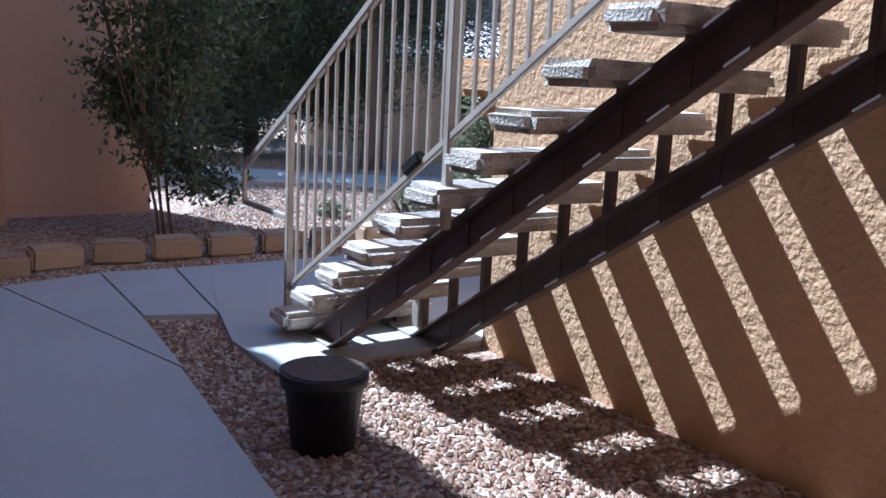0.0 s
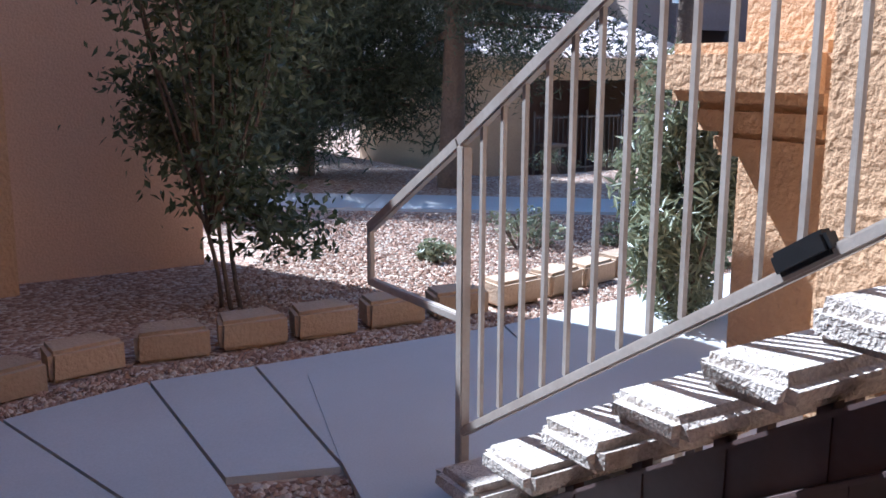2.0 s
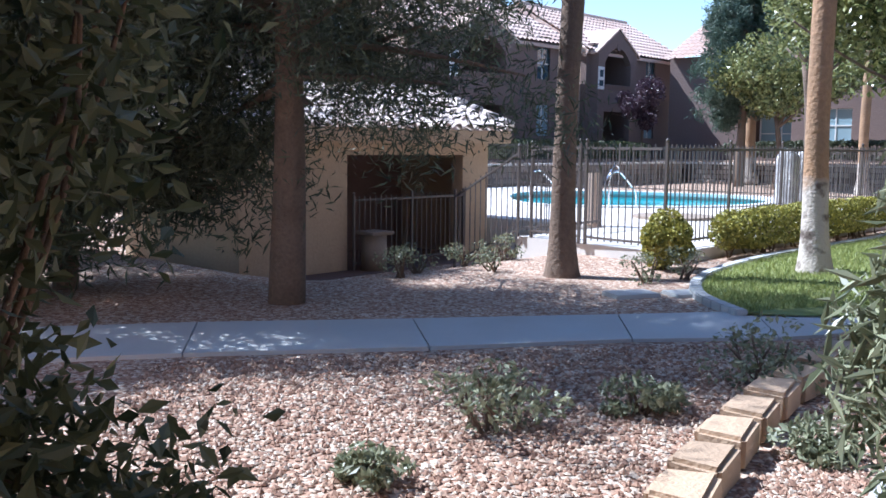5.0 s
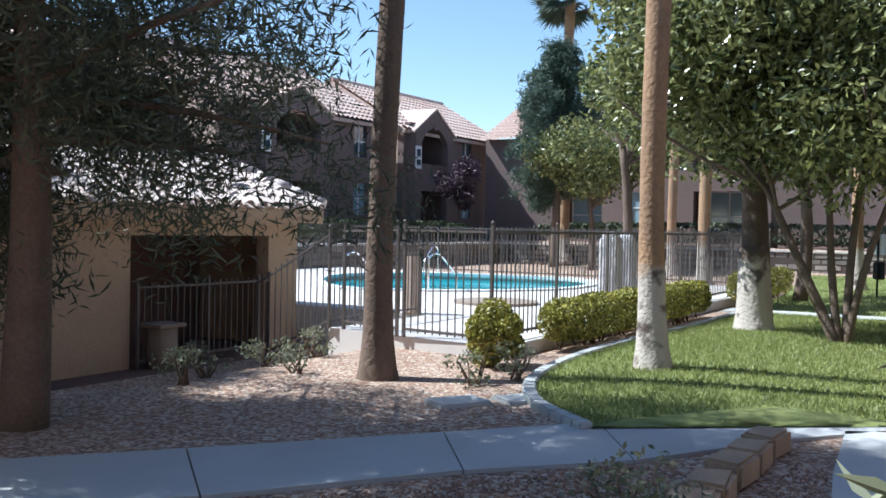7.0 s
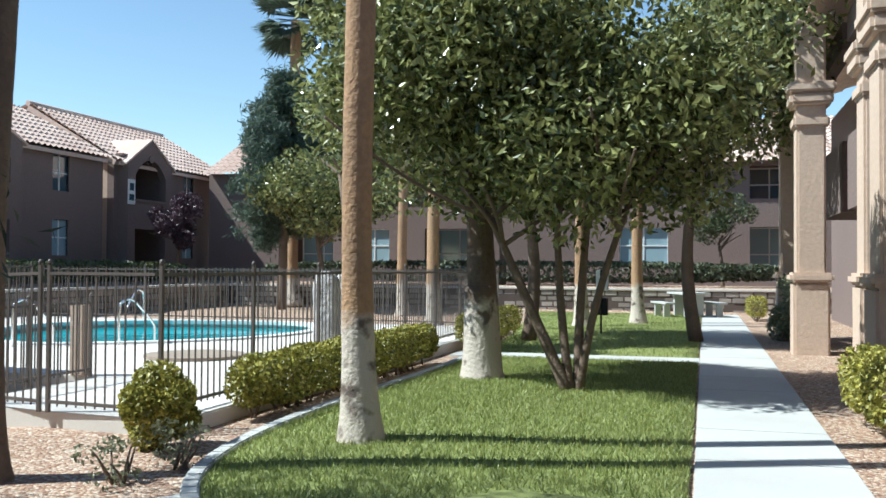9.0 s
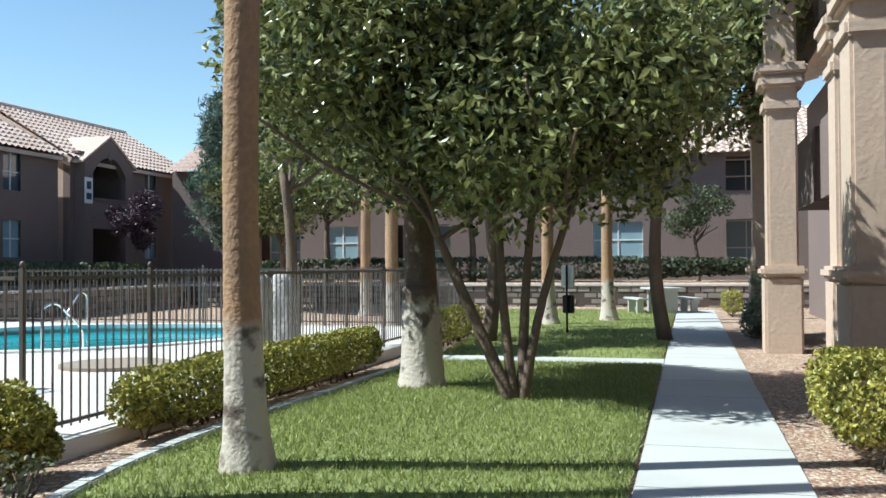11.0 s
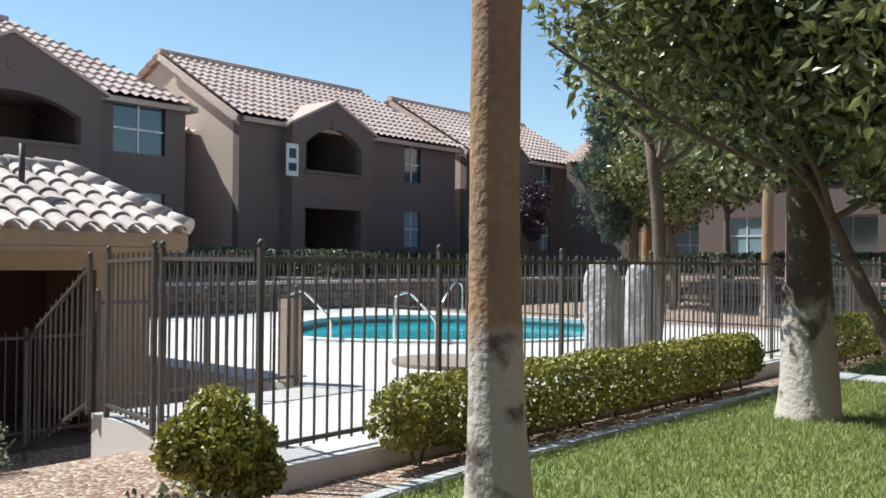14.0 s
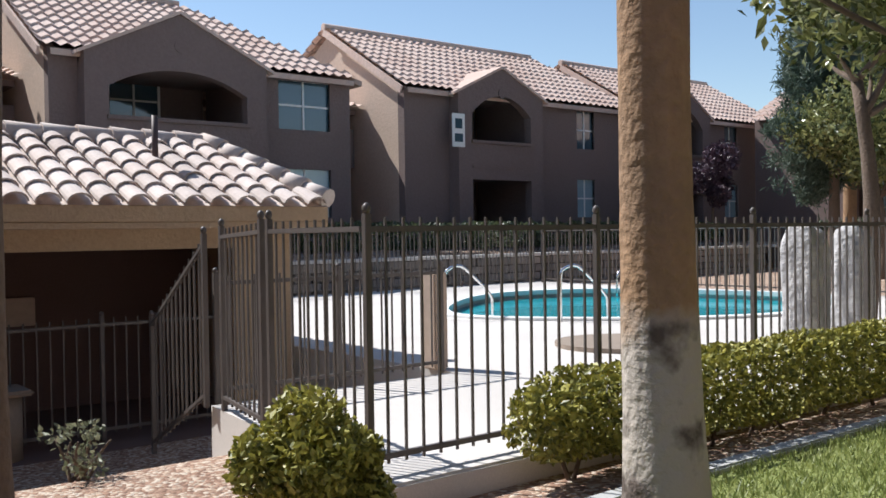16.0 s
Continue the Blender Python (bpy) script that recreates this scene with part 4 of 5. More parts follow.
# ---- house beside the long walk ----
def side_house():
    root = empty("apartment_house", pose(0, 0, 0), "tall stucco house with pillars beside the walk", "house", "apartment houses")
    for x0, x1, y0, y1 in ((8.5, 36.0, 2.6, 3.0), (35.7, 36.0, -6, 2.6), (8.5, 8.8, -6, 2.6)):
        Shape().box(x0, x1, y0, y1, -0.1, 6.2).make("wall", M_HOUSE_SHADED, root)
    for x0, x1, y1 in ((12.6, 13.3, 4.55), (17.4, 18.2, 4.7), (19.6, 20.3, 4.55), (22.7, 23.3, 5.2), (26.4, 27.0, 5.2)):
        p = Shape()
        yb = y1 - 0.5
        p.box(x0, x1, yb, y1, -0.1, 6.1, 0.04)
        p.box(x0 - 0.06, x1 + 0.06, yb - 0.06, y1 + 0.06, -0.1, 1.3, 0.04)
        p.box(x0 - 0.12, x1 + 0.12, yb - 0.12, y1 + 0.12, 1.3, 1.48, 0.05)
        p.box(x0 - 0.06, x1 + 0.06, yb - 0.06, y1 + 0.06, 4.1, 4.3, 0.04)
        p.box(x0 - 0.12, x1 + 0.12, yb - 0.12, y1 + 0.12, 4.5, 4.72, 0.05)
        p.box(x0 - 0.16, x1 + 0.16, yb - 0.16, y1 + 0.16, 4.72, 4.9, 0.04)
        p.make("pillar", M_HOUSE_SUNLIT, root)
    for x0, x1 in ((13.3, 17.4), (18.2, 19.6), (20.3, 22.7), (23.3, 26.4)):
        Shape().box(x0, x1, 4.1, 4.35, 2.75, 3.9).make("balcony_wall", M_HOUSE_SHADED, root)
        Shape().box(x0, x1, 3.0, 4.35, 2.6, 2.75).make("balcony_floor", M_HOUSE_SHADED, root)
        Shape().box(x0, x1, 4.1, 4.35, 5.6, 6.1).make("balcony_lintel", M_HOUSE_SHADED, root)
    r = roof_sheet(8.0, 36.3, 5.0, 6.15, -1.7, 8.9, root)
    st = Shape().beam((23.4, 5.05, 1.15), (27.0, 5.05, 0.75), 0.04, 0.04)
    st.make("stair_rail", M_FENCE, root)


side_house()

# ---- stone wall behind the lawn and pool ----
def stone_wall(p, q, lo, hi, label):
    root = empty("stone_wall", pose(0, 0, 0), label, "wall", kind="structure")
    d = math.dist(p, q)
    ang = math.degrees(math.atan2(q[1] - p[1], q[0] - p[0]))
    st = Shape().box(0.012, 0.438, -0.15, 0.15, 0.012, 0.19, 0.02).make("stone", M_STONEWALL, root)
    base = pose(p[0], p[1], lo, 0, 0, ang)
    rows = int((hi - lo) / 0.2)
    first = True
    rng = random.Random(8)
    for r in range(rows):
        for k in range(int(d / 0.45)):
            mm = base @ Matrix.Translation((k * 0.45 + (0.22 if r % 2 else 0), rng.uniform(-0.02, 0.02), r * 0.2))
            if first:
                st.matrix_local, first = mm, False
            elif k < 75:
                child("stone", st.data, root, mm)
    c = Shape().box(-0.1, d + 0.3, -0.2, 0.2, rows * 0.2 + 0.01, rows * 0.2 + 0.09, 0.02).make("cap", M_DECK, root)
    c.matrix_local = base
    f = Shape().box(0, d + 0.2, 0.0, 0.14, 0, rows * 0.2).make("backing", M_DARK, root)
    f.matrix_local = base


stone_wall((38.0, 0.5), (38.0, 24.6), -0.02, 0.85, "low retaining wall of stacked dark stone")
stone_wall((6.0, 25.0), (37.9, 25.0), -0.02, 0.85, "low retaining wall behind the pool")


# ---- trees ----
def palm_trunk(name, x, y, z, r0, r1, h, lean, label, painted=1.05):
    root = empty(name, pose(x, y, z), label, "palm tree", "palms")
    rng = random.Random(int(x * 10))
    for nm, lo, hi, m in (("trunk", -0.15, h, M_PALM_W if painted > 0.1 else M_PALM_DARK),):
        pts, rad = [], []
        k = lo
        while k <= hi + 0.01:
            t = max(k, 0) / h
            flare = 0.35 * math.exp(-max(k, 0) / 0.22)
            pts.append((lean[0] * k, lean[1] * k + 0.03 * math.sin(k), k))
            rad.append((r0 + (r1 - r0) * min(1, max(k, 0) / 1.6) ** 0.6) * (1 + flare) * (1 + rng.uniform(-0.015, 0.015)))
            k += 0.12
        s = Shape().tube(pts, rad, 18)
        s.make(nm, m, root)
    return root


def fronds(root, top, n, length, m, seed, blades=34):
    rng = random.Random(seed)
    v, f = [], []
    for i in range(n):
        az, el = rng.uniform(0, 2 * math.pi), rng.uniform(-0.9, 1.2)
        d = Vector((math.cos(az) * math.cos(el), math.sin(az) * math.cos(el), math.sin(el)))
        side = d.cross(Vector((0, 0, 1))).normalized()
        up = side.cross(d)
        hub = Vector(top) + d * length * 0.5
        for b in range(blades):
            a = (b / (blades - 1) - 0.5) * 3.4
            e = d * math.cos(a) + side * math.sin(a) + up * 0.1
            tip = hub + e * length * 0.5 * rng.uniform(0.8, 1.05) - Vector((0, 0, 0.1 * length * rng.random()))
            wv = e.cross(up).normalized() * 0.025 * length
            o = len(v)
            v += [tuple(hub), tuple(hub + e * length * 0.25 + wv), tuple(tip), tuple(hub + e * length * 0.25 - wv)]
            f.append((o, o + 1, o + 2, o + 3))
    tagged(raw("fronds", v, f, m, root), kind="stuff")


p1 = palm_trunk("palm_tree", 10.26, 11.68, ground_z(10.26, 11.68), 0.165, 0.125, 13.0, (0.012, -0.014), "tall slim palm trunk with dark brown bark", 0.0)
p2 = palm_trunk("palm_tree", 11.99, 9.50, ground_z(11.99, 9.5) + 0.02, 0.16, 0.125, 13.0, (0.0, 0.012), "tall palm trunk, bleached pale at its foot")
fronds(p1, (0.15, -0.18, 13.0), 26, 2.0, M_LEAF_S, 1)
fronds(p2, (0.0, 0.15, 13.0), 26, 2.0, M_LEAF_S, 2)
for i, (x, y, h) in enumerate(((31.35, 8.57, 7.0), (26.9, 13.2, 6.5), (29.5, 9.9, 6.5), (33.0, 16.0, 6.5))):
    palm_trunk("palm_tree", x, y, ground_z(x, y), 0.22, 0.15, h, (0.01, 0.01), "pale palm trunk standing beyond the pool", 0.9)


def limb(s, p, q, r0, r1, rng, n=7, bend=0.12):
    p, q = Vector(p), Vector(q)
    off = Vector((rng.uniform(-1, 1), rng.uniform(-1, 1), rng.uniform(-0.4, 0.4))) * bend * (q - p).length
    pts = [p.lerp(q, t) + off * math.sin(math.pi * t) for t in np.linspace(0, 1, n)]
    s.tube(pts, [r0 + (r1 - r0) * t for t in np.linspace(0, 1, n)], 10)
    return pts


def broad_tree(x, y, trunks, crown, radii, n, leaf, m, label, seed, low_bleach=False, lumps=16):
    z = ground_z(x, y)
    root = empty("broadleaf_tree", pose(x, y, z), label, "tree", "lawn trees")
    rng = random.Random(seed)
    s = Shape()
    for top, r in trunks:
        pts = limb(s, (rng.uniform(-0.05, 0.05), rng.uniform(-0.05, 0.05), -0.15), top, r * 1.25, r * 0.7, rng, 8, 0.0 if low_bleach else 0.05)
        for k in range(6):
            d = Vector((rng.uniform(-1, 1), rng.uniform(-1, 1), rng.uniform(0.2, 1)))
            limb(s, pts[-1 - k % 2], Vector(pts[-1]) + Vector((d.x * radii[0], d.y * radii[1], d.z * radii[2])) * 0.7, r * 0.5, 0.015, rng)
    s.make("trunk", M_BARK_W if low_bleach else M_BARK, root)
    if low_bleach:
        r = trunks[0][1]
        ks = np.linspace(-0.15, 1.25, 12)
        Shape().tube([(trunks[0][0][0] * k / 3, trunks[0][0][1] * k / 3, k) for k in ks], [r * (1.27 - 0.17 * k + 0.35 * math.exp(-max(k, 0) / 0.15)) for k in ks], 18).make("trunk_base", M_BARK_W, root)
    leaves("crown", m, cloud(n, crown, radii, seed, 0.3, lumps), leaf, root, seed, 2.1)
    return root


broad_tree(16.03, 8.28, [((0.0, 1.05, 2.1), 0.062), ((0.1, 0.25, 2.4), 0.05), ((0.2, -0.15, 2.4), 0.052), ((0.1, -0.62, 2.3), 0.048)], (0.2, -0.1, 3.75), (2.3, 2.3, 1.95), 26000, 0.13, M_LEAF, "many-stemmed evergreen tree with glossy leaves", 21, lumps=22)
broad_tree(16.9, 9.64, [((0.1, 0.1, 3.0), 0.2)], (-0.2, 0.7, 4.0), (2.3, 2.25, 1.95), 26000, 0.13, M_LEAF, "evergreen tree with a thick pale-footed trunk", 22, True, 20)
broad_tree(24.0, 10.3, [((0.0, 0.1, 3.2), 0.13)], (0.2, 0.5, 5.2), (3.2, 3.2, 2.8), 16000, 0.19, M_LEAF, "dense evergreen tree behind the others", 23, lumps=20)
broad_tree(25.0, 6.9, [((0.0, 0.1, 3.4), 0.13)], (0.0, -0.6, 6.4), (3.0, 2.4, 2.8), 14000, 0.19, M_LEAF, "tall dark evergreen tree over the walk", 24, lumps=18)
broad_tree(20.5, 13.0, [((0.0, 0.1, 3.2), 0.1)], (0.3, 0.0, 4.4), (1.2, 1.1, 1.3), 5000, 0.15, M_LEAF, "evergreen tree beside the pool", 25, lumps=14)


def conifer(x, y, h, r, trunk_r, bare, n, m, label, seed, needle=0.16, long=6.0):
    """Limbs in uneven whorls, each hung with tufts of needles."""
    z = ground_z(x, y)
    root = empty("pine_tree", pose(x, y, z), label, "tree", "pines")
    rng = random.Random(seed)
    nr = np.random.default_rng(seed)
    s = Shape()
    s.tube([(0.03 * math.sin(k * 1.3), 0.03 * math.cos(k), k) for k in np.linspace(-0.15, h, 14)], [trunk_r * (1 - 0.9 * k / 13) for k in range(14)], 12)
    tufts = []
    k = bare
    while k < h:
        t = (k - bare) / (h - bare)
        reach = r * (math.sin(math.pi * min(1, 0.22 + 0.8 * t)) ** 0.8) * rng.uniform(0.7, 1.15)
        az = rng.uniform(0, 2 * math.pi)
        tip = Vector((math.cos(az) * reach, math.sin(az) * reach, k + rng.uniform(-0.35, 0.5)))
        pts = limb(s, (0, 0, k), tip, trunk_r * 0.28 * (1 - 0.7 * t), 0.01, rng, 6, 0.1)
        for q in pts[2:]:
            for _ in range(3):
                tufts.append(q + Vector((rng.gauss(0, 1), rng.gauss(0, 1), rng.gauss(0, 0.8))) * 0.22 * r * 0.6)
        k += 0.11 * (h - bare) / 6
    s.make("trunk", M_BARK, root)
    tufts = np.array([tuple(q) for q in tufts])
    which = nr.integers(0, len(tufts), n)
    c = tufts[which] + nr.normal(size=(n, 3)) * 0.13 * r * 0.6
    leaves("needles", m, c, needle, root, seed, long)
    return root


conifer(6.95, 12.4, 6.4, 2.4, 0.18, 1.9, 130000, M_NEEDLE, "large dark pine shading the walk", 31, 0.12, 7.5)
conifer(5.9, 14.6, 5.2, 2.1, 0.13, 0.3, 60000, M_NEEDLE, "dark bushy pine beside the walk", 34, 0.16, 6.0)
# added pine, mostly out of view, set where it shades the pump house end
conifer(7.0, 19.6, 7.5, 2.5, 0.18, 1.0, 45000, M_NEEDLE, "dark pine added beside the pump house to shade its end wall", 35, 0.22)
conifer(35.6, 21.4, 8.3, 1.9, 0.2, 2.6, 34000, M_FAR_NEEDLE, "tall blue-green pine beyond the pool", 32, 0.26)
conifer(2.4, 15.9, 5.6, 2.6, 0.18, 1.0, 22000, M_NEEDLE, "dark pine farther along the walk", 33, 0.25)
far_palm = palm_trunk("palm_tree", 37.6, 21.9, 0.2, 0.3, 0.2, 10.8, (0, 0), "distant fan palm above the roofs", 0.9)
fronds(far_palm, (0, 0, 10.8), 60, 1.9, M_FAR_NEEDLE, 5)
broad_tree(37.2, 26.6, [((0, 0, 1.6), 0.06)], (0, 0, 2.6), (1.5, 1.3, 1.3), 5000, 0.16, M_PURPLE, "small purple-leaved tree before the houses", 26, lumps=10)


def shrub(name, x, y, radii, n, leaf, m, label, seed, lumps=14, lift=0.95, group="shrubs", long=2.0, shell=0.5):
    z = ground_z(x, y)
    root = empty(name, pose(x, y, z), label, "shrub", group)
    rng = random.Random(seed)
    s = Shape()
    for k in range(7):
        limb(s, (rng.uniform(-0.06, 0.06), rng.uniform(-0.06, 0.06), -0.05), (rng.uniform(-0.5, 0.5) * radii[0], rng.uniform(-0.5, 0.5) * radii[1], radii[2] * rng.uniform(0.8, 1.4)), 0.014, 0.006, rng)
    tagged(s.make("stems", M_BARK, root), kind="stuff")
    leaves("foliage", m, cloud(n, (0, 0, radii[2] * lift), radii, seed, shell, lumps), leaf, root, seed, long)
    return root


def clipped(name, x0, x1, y0, y1, h, n, m, label, seed, z=None, leaf=0.05):
    """A clipped hedge: leaves through a rounded block, densest at the skin, over bare stems."""
    zc = ground_z((x0 + x1) / 2, (y0 + y1) / 2) if z is None else z
    root = empty(name, pose((x0 + x1) / 2, (y0 + y1) / 2, zc), label, "hedge", "hedges")
    rng = np.random.default_rng(seed)
    a, b = (x1 - x0) / 2, (y1 - y0) / 2
    p = rng.uniform(-1, 1, size=(n * 2, 3))
    rad = (np.abs(p[:, 0]) ** 8 + np.abs(p[:, 1]) ** 3.2 + np.abs(p[:, 2]) ** 3.2)
    keep = (rad < 1.0 + 0.25 * np.sin(p[:, 0] * a * 5.0) * np.sin(p[:, 1] * 4 + p[:, 2] * 3)) & (rad > 0.25)
    p = p[keep][:n]
    c = p * np.array([a, b, h * 0.42]) + np.array([0, 0, h * 0.58])
    s = Shape()
    rr = random.Random(seed)
    for k in range(int((x1 - x0) / 0.25) + 2):
        xx = rr.uniform(-a, a) * 0.9
        limb(s, (xx, rr.uniform(-0.1, 0.1), -0.05), (xx + rr.uniform(-0.2, 0.2), rr.uniform(-0.7, 0.7) * b, h * 0.6), 0.016, 0.008, rr, 4)
    tagged(s.make("stems", M_BARK, root), kind="stuff")
    leaves("foliage", m, c, leaf, root, seed, 1.7)
    return root


clipped("hedge", 12.72, 19.2, 10.78, 11.28, 0.65, 24000, M_HEDGE, "clipped yellow-green hedge along the pool fence", 41)
clipped("hedge", 21.3, 25.8, 10.7, 11.3, 0.72, 9000, M_HEDGE, "clipped hedge beyond the narrow path", 42)
shrub("round_shrub", 11.53, 11.1, (0.355, 0.355, 0.32), 14000, 0.045, M_HEDGE, "round clipped yellow-green shrub on the gravel", 43, 22, 1.1, shell=0.6, long=1.7)
clipped("hedge", 13.2, 15.3, 4.62, 5.5, 0.78, 9000, M_HEDGE, "clipped hedge beside the walk", 44)
shrub("leafy_shrub", 26.0, 5.0, (1.3, 0.55, 0.75), 6000, 0.1, M_OLEA, "grey-green shrub beside the house pillars", 45)
clipped("hedge", 33.6, 35.4, 5.0, 5.6, 0.75, 3500, M_HEDGE, "clipped hedge by the picnic table", 46)
clipped("hedge", 16.0, 37.0, 25.6, 26.6, 0.8, 12000, M_LEAF_S, "long dark hedge before the houses", 47, leaf=0.14)
ox, oy = site(0.42, 7.72)
shrub("oleander", ox, oy, (0.5, 0.5, 0.76), 9000, 0.115, M_OLEA, "leafy oleander bush with long narrow leaves", 48, 16, 0.98, long=5.0, shell=0.2)
tx, ty = site(-2.45, 7.85)


def young_tree():
    root = empty("young_tree", pose(tx, ty, 0), "loose young evergreen tree beside the orange wall", "tree")
    rng = random.Random(6)
    s = Shape()
    pts = []
    fork = [limb(s, (0.05 * k, -0.04 * k, -0.05), (0.10 * k - 0.1, 0.12 * k - 0.1, 0.5 + 0.1 * k), 0.016, 0.013, rng, 5, 0.08)[-1] for k in range(3)]
    for k in range(26):
        top = (rng.uniform(-0.75, 0.75), rng.uniform(-0.4, 1.0), rng.uniform(0.45, 3.5))
        pts += limb(s, fork[k % 3], top, 0.011, 0.004, rng, 8, 0.15)[3:]
    tagged(s.make("stems", M_BARK, root), kind="stuff")
    nr = np.random.default_rng(6)
    base = np.array([tuple(p) for p in pts])
    c = base[nr.integers(0, len(base), 8500)] + nr.normal(size=(8500, 3)) * 0.13
    c = c[c[:, 2] > 0.3]
    leaves("foliage", M_LEAF_S, c, 0.075, root, 6, 2.2)


young_tree()
for i, (wx, wy, r) in enumerate(((-0.45, 10.05, 0.34), (0.45, 10.2, 0.22), (1.4, 10.6, 0.4), (-1.2, 9.4, 0.16), (1.0, 9.3, 0.2))):
    a, b = site(wx, wy)
    shrub("low_shrub", a, b, (r * 1.2, r * 1.2, r * 0.6), 700, 0.05, M_OLEA, "sparse low green plant in the gravel", 60 + i, 12, 0.7)
for i, (a, b) in enumerate(((8.9, 12.9), (9.4, 13.1), (10.0, 12.5), (10.3, 13.2), (11.2, 13.2), (10.4, 10.7), (10.9, 10.5))):
    shrub("low_shrub", a, b, (0.3, 0.3, 0.2), 260, 0.045, M_OLEA, "sparse low green plant in the gravel", 70 + i, 7)


# ---- pool furniture ----
def pool_rail(x, y, turn):
    root = empty("pool_handrail", pose(x, y, 0.15, 0, 0, turn), "polished steel pool handrail", "handrail", "pool handrails")
    Shape().tube(smooth_line([(0, 0, 0), (0, 0, 0.6), (0.06, 0, 0.74), (0.25, 0, 0.78), (0.45, 0, 0.62), (0.7, 0, 0.36), (0.74, 0, 0.22), (0.74, 0, -0.1)], 4), 0.022, 10).make("rail", M_CHROME, root)


pool_rail(18.0, 18.0, -20)
pool_rail(18.95, 16.6, -20)
pool_rail(25.3, 20.3, 180)


def boulder(x, y, w, h, seed):
    rng = random.Random(seed)
    root = empty("standing_rock", pose(x, y, 0.14, 0, 0, rng.uniform(0, 40)), "pale weathered standing rock behind the fence", "rock", "standing rocks")
    for sx, hh in ((-0.24, 1.0), (0.22, 0.97)):
        s = Shape()
        bmesh.ops.create_icosphere(s.bm, subdivisions=4, radius=1.0)
        for v in s.bm.verts:
            c = v.co.copy()
            q = Vector((math.copysign(abs(c.x) ** 0.6, c.x), math.copysign(abs(c.y) ** 0.6, c.y), math.copysign(abs(c.z) ** 0.45, c.z)))
            d = 1 + 0.16 * noise.noise(c * 2.2 + Vector((seed, sx, 0))) + 0.06 * noise.noise(c * 6)
            v.co = Vector((q.x * w * 0.28 * d + sx * w, q.y * 0.17 * d, (q.z * 0.5 + 0.5) * h * hh))
        for f in s.bm.faces:
            f.smooth = True
        s.make("stone", M_ROCK, root)


boulder(17.6, 12.15, 0.5, 1.32, 3)
boulder(18.9, 12.35, 0.5, 1.3, 7)


def picnic_table():
    root = empty("picnic_table", pose(35.8, 7.3, 0.03, 0, 0, 20), "pale concrete table with benches at the walk's end", "table")
    Shape().box(-0.8, 0.8, -0.45, 0.45, 0.70, 0.77, 0.01).make("top", M_CONC, root)
    for xx in (-0.5, 0.5):
        Shape().box(xx - 0.06, xx + 0.06, -0.3, 0.3, 0, 0.70).make("leg", M_CONC, root)
    for yy in (-0.85, 0.85):
        Shape().box(-0.8, 0.8, yy - 0.15, yy + 0.15, 0.40, 0.46, 0.01).box(-0.5, -0.4, yy - 0.1, yy + 0.1, 0, 0.4).box(0.4, 0.5, yy - 0.1, yy + 0.1, 0, 0.4).make("bench", M_CONC, root)


picnic_table()


def bag_station(x, y):
    root = empty("bag_station", pose(x, y, ground_z(x, y), 0, 0, 70), "black post with a white bag box on the lawn", "post")
    Shape().tube([(0, 0, -0.1), (0, 0, 1.5)], 0.025, 10).make("post", M_BLACK, root)
    Shape().box(-0.15, 0.15, -0.1, -0.02, 1.02, 1.5, 0.015).make("box", M_WHITE, root)
    Shape().box(-0.13, 0.13, -0.13, -0.02, 0.45, 0.85, 0.02).make("bin", M_BLACK, root)


bag_station(26.6, 9.1)
for a, b, ang in ((10.0, 9.95, -30), (9.55, 10.35, -30)):
    tagged(Shape().box(-0.24, 0.24, -0.17, 0.17, -0.02, 0.05, 0.012).make("valve_cover", M_CONC, m=pose(a, b, 0, 0, 0, ang)), "flat concrete valve cover set in gravel", "cover", "valve covers")
for i, (xx, yy) in enumerate(((27.55, 28.86), (37.35, 28.86))):
    s = tagged(Shape().box(-0.25, 0.25, -0.03, 0.0, 0, 1.0, 0.01).make("house_sign", M_WHITE, m=pose(xx, yy, BASE + 3.1)), "white house number sign on the stucco", "sign", "house signs")
    Shape().box(-0.14, 0.14, -0.036, -0.03, 0.55, 0.85).box(-0.16, 0.16, -0.036, -0.03, 0.15, 0.4).make("number_plate", M_GLASS, s)


# ---- loose stones and grass blades ----
def scatter(poly, n, seed):
    rng = np.random.default_rng(seed)
    xs, ys = [p[0] for p in poly], [p[1] for p in poly]
    out = []
    while len(out) < n:
        a, b = rng.uniform(min(xs), max(xs)), rng.uniform(min(ys), max(ys))
        if inside(a, b, poly):
            out.append((a, b))
    return np.array(out)


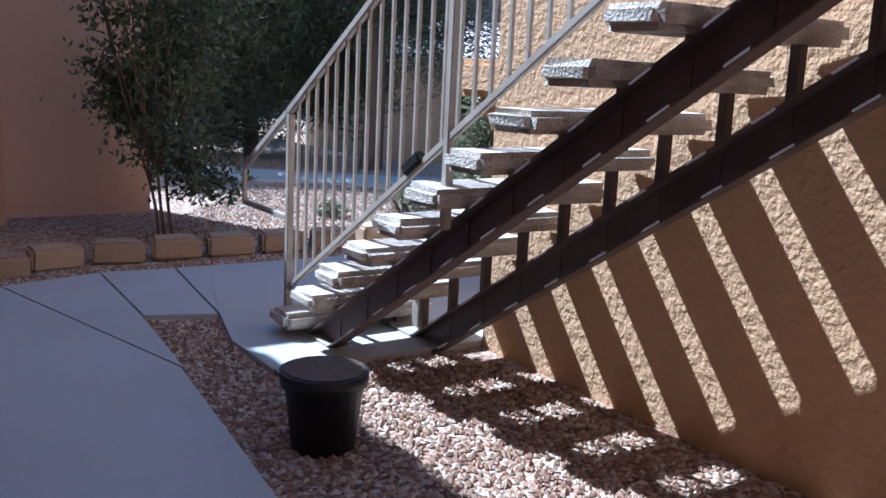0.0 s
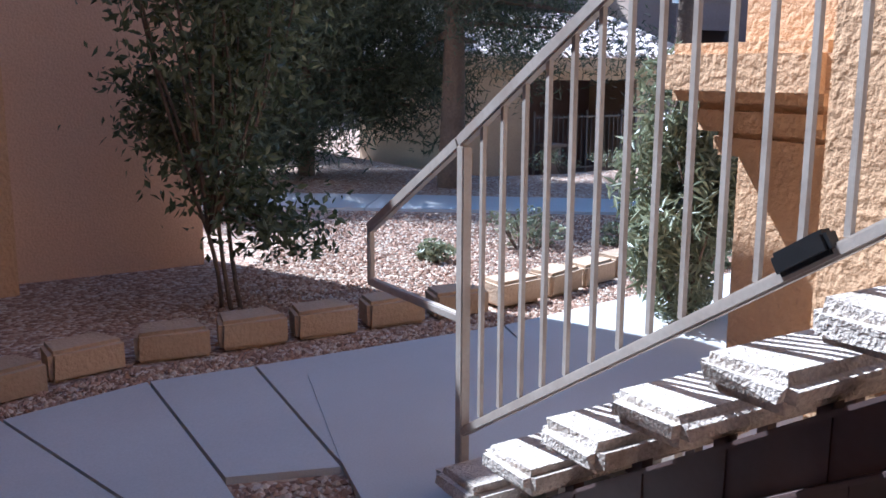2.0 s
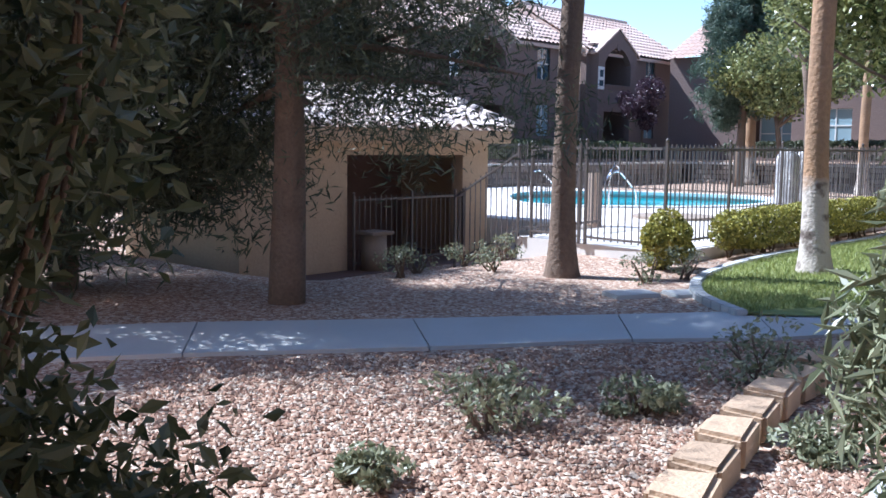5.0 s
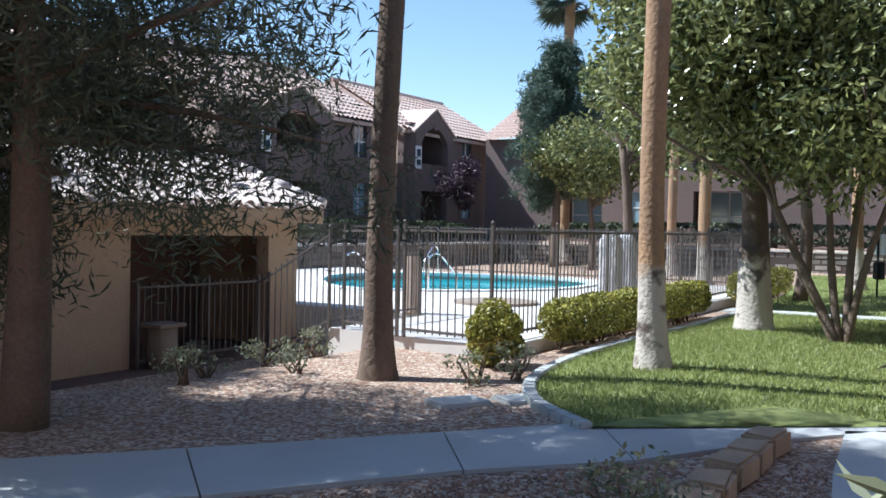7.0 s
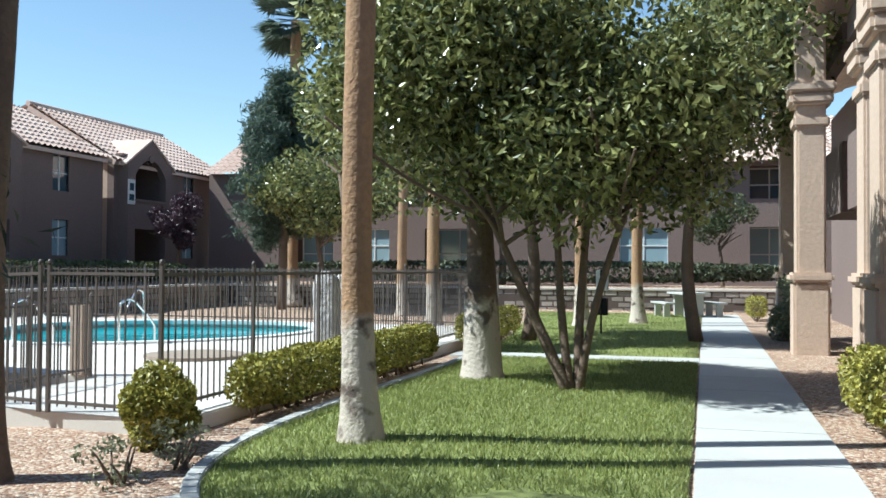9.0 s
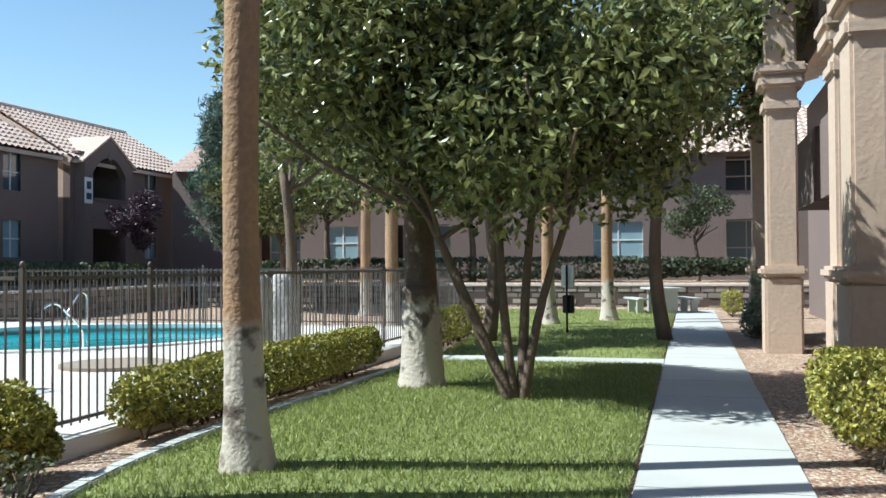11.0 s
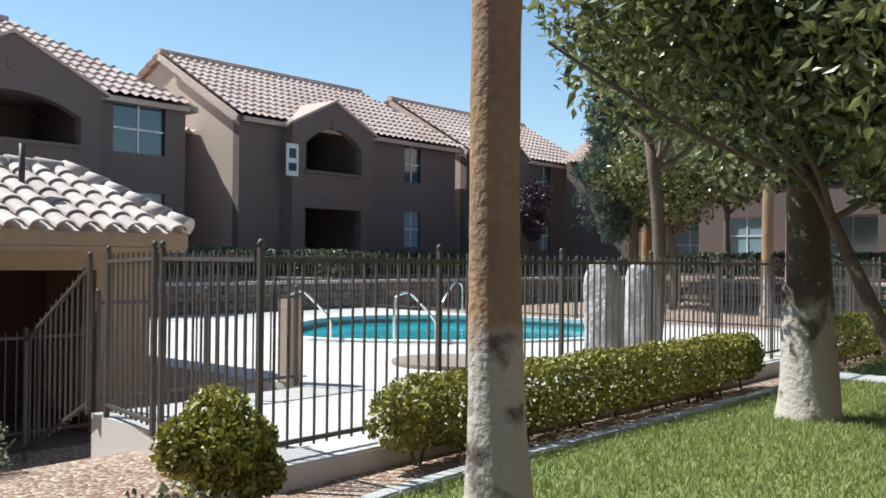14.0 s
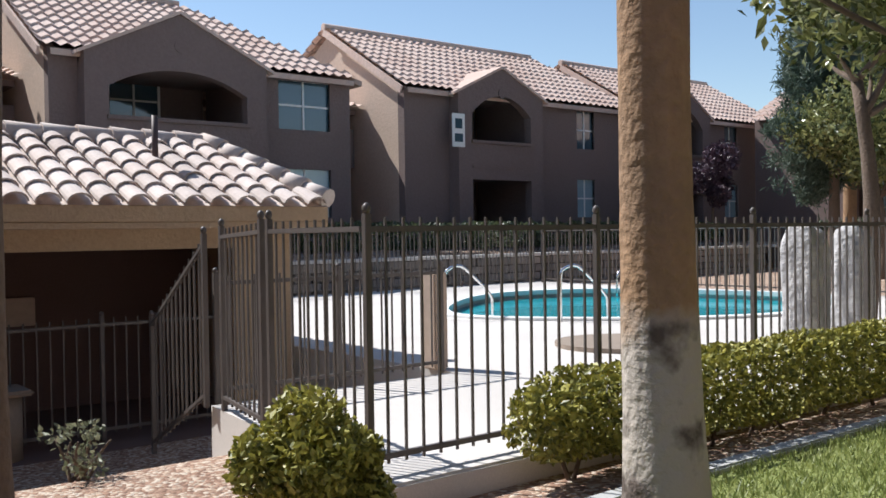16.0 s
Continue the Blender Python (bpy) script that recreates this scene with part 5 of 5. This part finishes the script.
def pebbles(name, polys, label, seed):
    rng = np.random.default_rng(seed)
    pts = np.concatenate([scatter(p, n, seed + i) for i, (p, n) in enumerate(polys)])
    n = len(pts)
    z = np.array([ground_z(a, b) for a, b in pts])
    oct_v = np.array([(1, 0, 0), (-1, 0, 0), (0, 1, 0), (0, -1, 0), (0, 0, 1), (0, 0, -1)], float)
    tri = np.array([(0, 2, 4), (2, 1, 4), (1, 3, 4), (3, 0, 4), (2, 0, 5), (1, 2, 5), (3, 1, 5), (0, 3, 5)])
    a = rng.uniform(0, 6.28, n)
    sz = rng.uniform(0.009, 0.021, n)
    v = oct_v[None] * rng.uniform(0.6, 1.25, (n, 6, 1)) * np.stack([sz * 1.3, sz, sz * 0.75], 1)[:, None]
    x = v[..., 0] * np.cos(a)[:, None] - v[..., 1] * np.sin(a)[:, None] + pts[:, 0:1]
    y = v[..., 0] * np.sin(a)[:, None] + v[..., 1] * np.cos(a)[:, None] + pts[:, 1:2]
    zz = v[..., 2] + z[:, None] + 0.006
    f = (tri[None] + 6 * np.arange(n)[:, None, None]).reshape(-1, 3)
    tagged(raw(name, np.stack([x, y, zz], 2).reshape(-1, 3).tolist(), f.tolist(), M_PEBBLE), label, "gravel", kind="stuff")


strip = [site(*p) for p in ((-1.74, 5.24), (-1.34, 5.41), (-0.9, 4.75), (0.2, 4.9), (0.6, 4.5), (1.5, 3.1), (0.9, 2.2), (0.0, 2.0), (-0.58, 3.1))]
edge_bed = [site(*p) for p in ((-2.85, 5.9), (-2.4, 6.4), (-1.95, 6.65), (-0.68, 7.5), (0.3, 8.35), (1.7, 9.65), (3.3, 11.1), (3.4, 11.4), (2.35, 10.8), (1.2, 9.85), (0.35, 9.0), (-0.45, 8.05), (-1.2, 7.5), (-2.0, 6.98), (-2.7, 6.5), (-3.0, 6.0))]
front_bed = [site(*p) for p in ((-2.6, 7.4), (-1.2, 7.9), (-0.45, 8.4), (0.35, 9.3), (1.2, 10.2), (2.35, 11.1), (2.6, 11.7), (-2.2, 11.9), (-2.6, 9.5))]
pebbles("gravel", [(strip, 9000), (edge_bed, 7000), (front_bed, 16000)], "loose red-brown and grey gravel stones", 51)


def grass(name, poly, n, label, seed):
    rng = np.random.default_rng(seed)
    pts = scatter(poly, n, seed)
    z = np.array([ground_z(a, b) + 0.026 for a, b in pts])
    h = rng.uniform(0.025, 0.06, n)
    a = rng.uniform(0, 6.28, n)
    w = 0.006
    base = np.column_stack([pts, z])
    side = np.column_stack([np.cos(a), np.sin(a), np.zeros(n)]) * w
    tip = base + np.column_stack([rng.normal(0, 0.02, n), rng.normal(0, 0.02, n), h])
    v = np.stack([base - side, base + side, tip], 1).reshape(-1, 3)
    tagged(raw(name, v.tolist(), np.arange(3 * n).reshape(n, 3).tolist(), M_GRASS), label, "grass", kind="stuff")


grass("grass", LAWN, 70000, "short mown grass blades", 52)
grass("grass", LAWN2, 25000, "short mown grass blades farther off", 53)
clipped("hedge", 39.0, 40.0, 4.0, 24.0, 0.9, 11000, M_NEEDLE, "long dark hedge on the stone wall", 81, 0.9, 0.17)
broad_tree(34.5, 19.5, [((0.0, 0.1, 2.6), 0.11)], (0.0, 0.0, 4.2), (2.2, 2.6, 2.0), 9000, 0.18, M_LEAF, "evergreen tree behind the pool", 27, lumps=14)
broad_tree(40.5, 6.2, [((0.0, 0.1, 1.6), 0.07)], (0.0, 0.0, 2.4), (1.0, 1.2, 1.1), 3000, 0.14, M_LEAF_S, "small airy tree before the far house", 28, lumps=9)
broad_tree(39.5, 14.2, [((0.0, 0.1, 2.6), 0.12)], (0.0, 0.0, 4.3), (1.6, 3.2, 2.2), 9000, 0.2, M_LEAF, "dark evergreen tree before the far house", 29, lumps=14)
broad_tree(39.6, 19.8, [((0.0, 0.1, 2.6), 0.12)], (0.0, 0.0, 4.3), (1.6, 3.0, 2.2), 9000, 0.2, M_LEAF, "dark evergreen tree before the far house", 30, lumps=14)
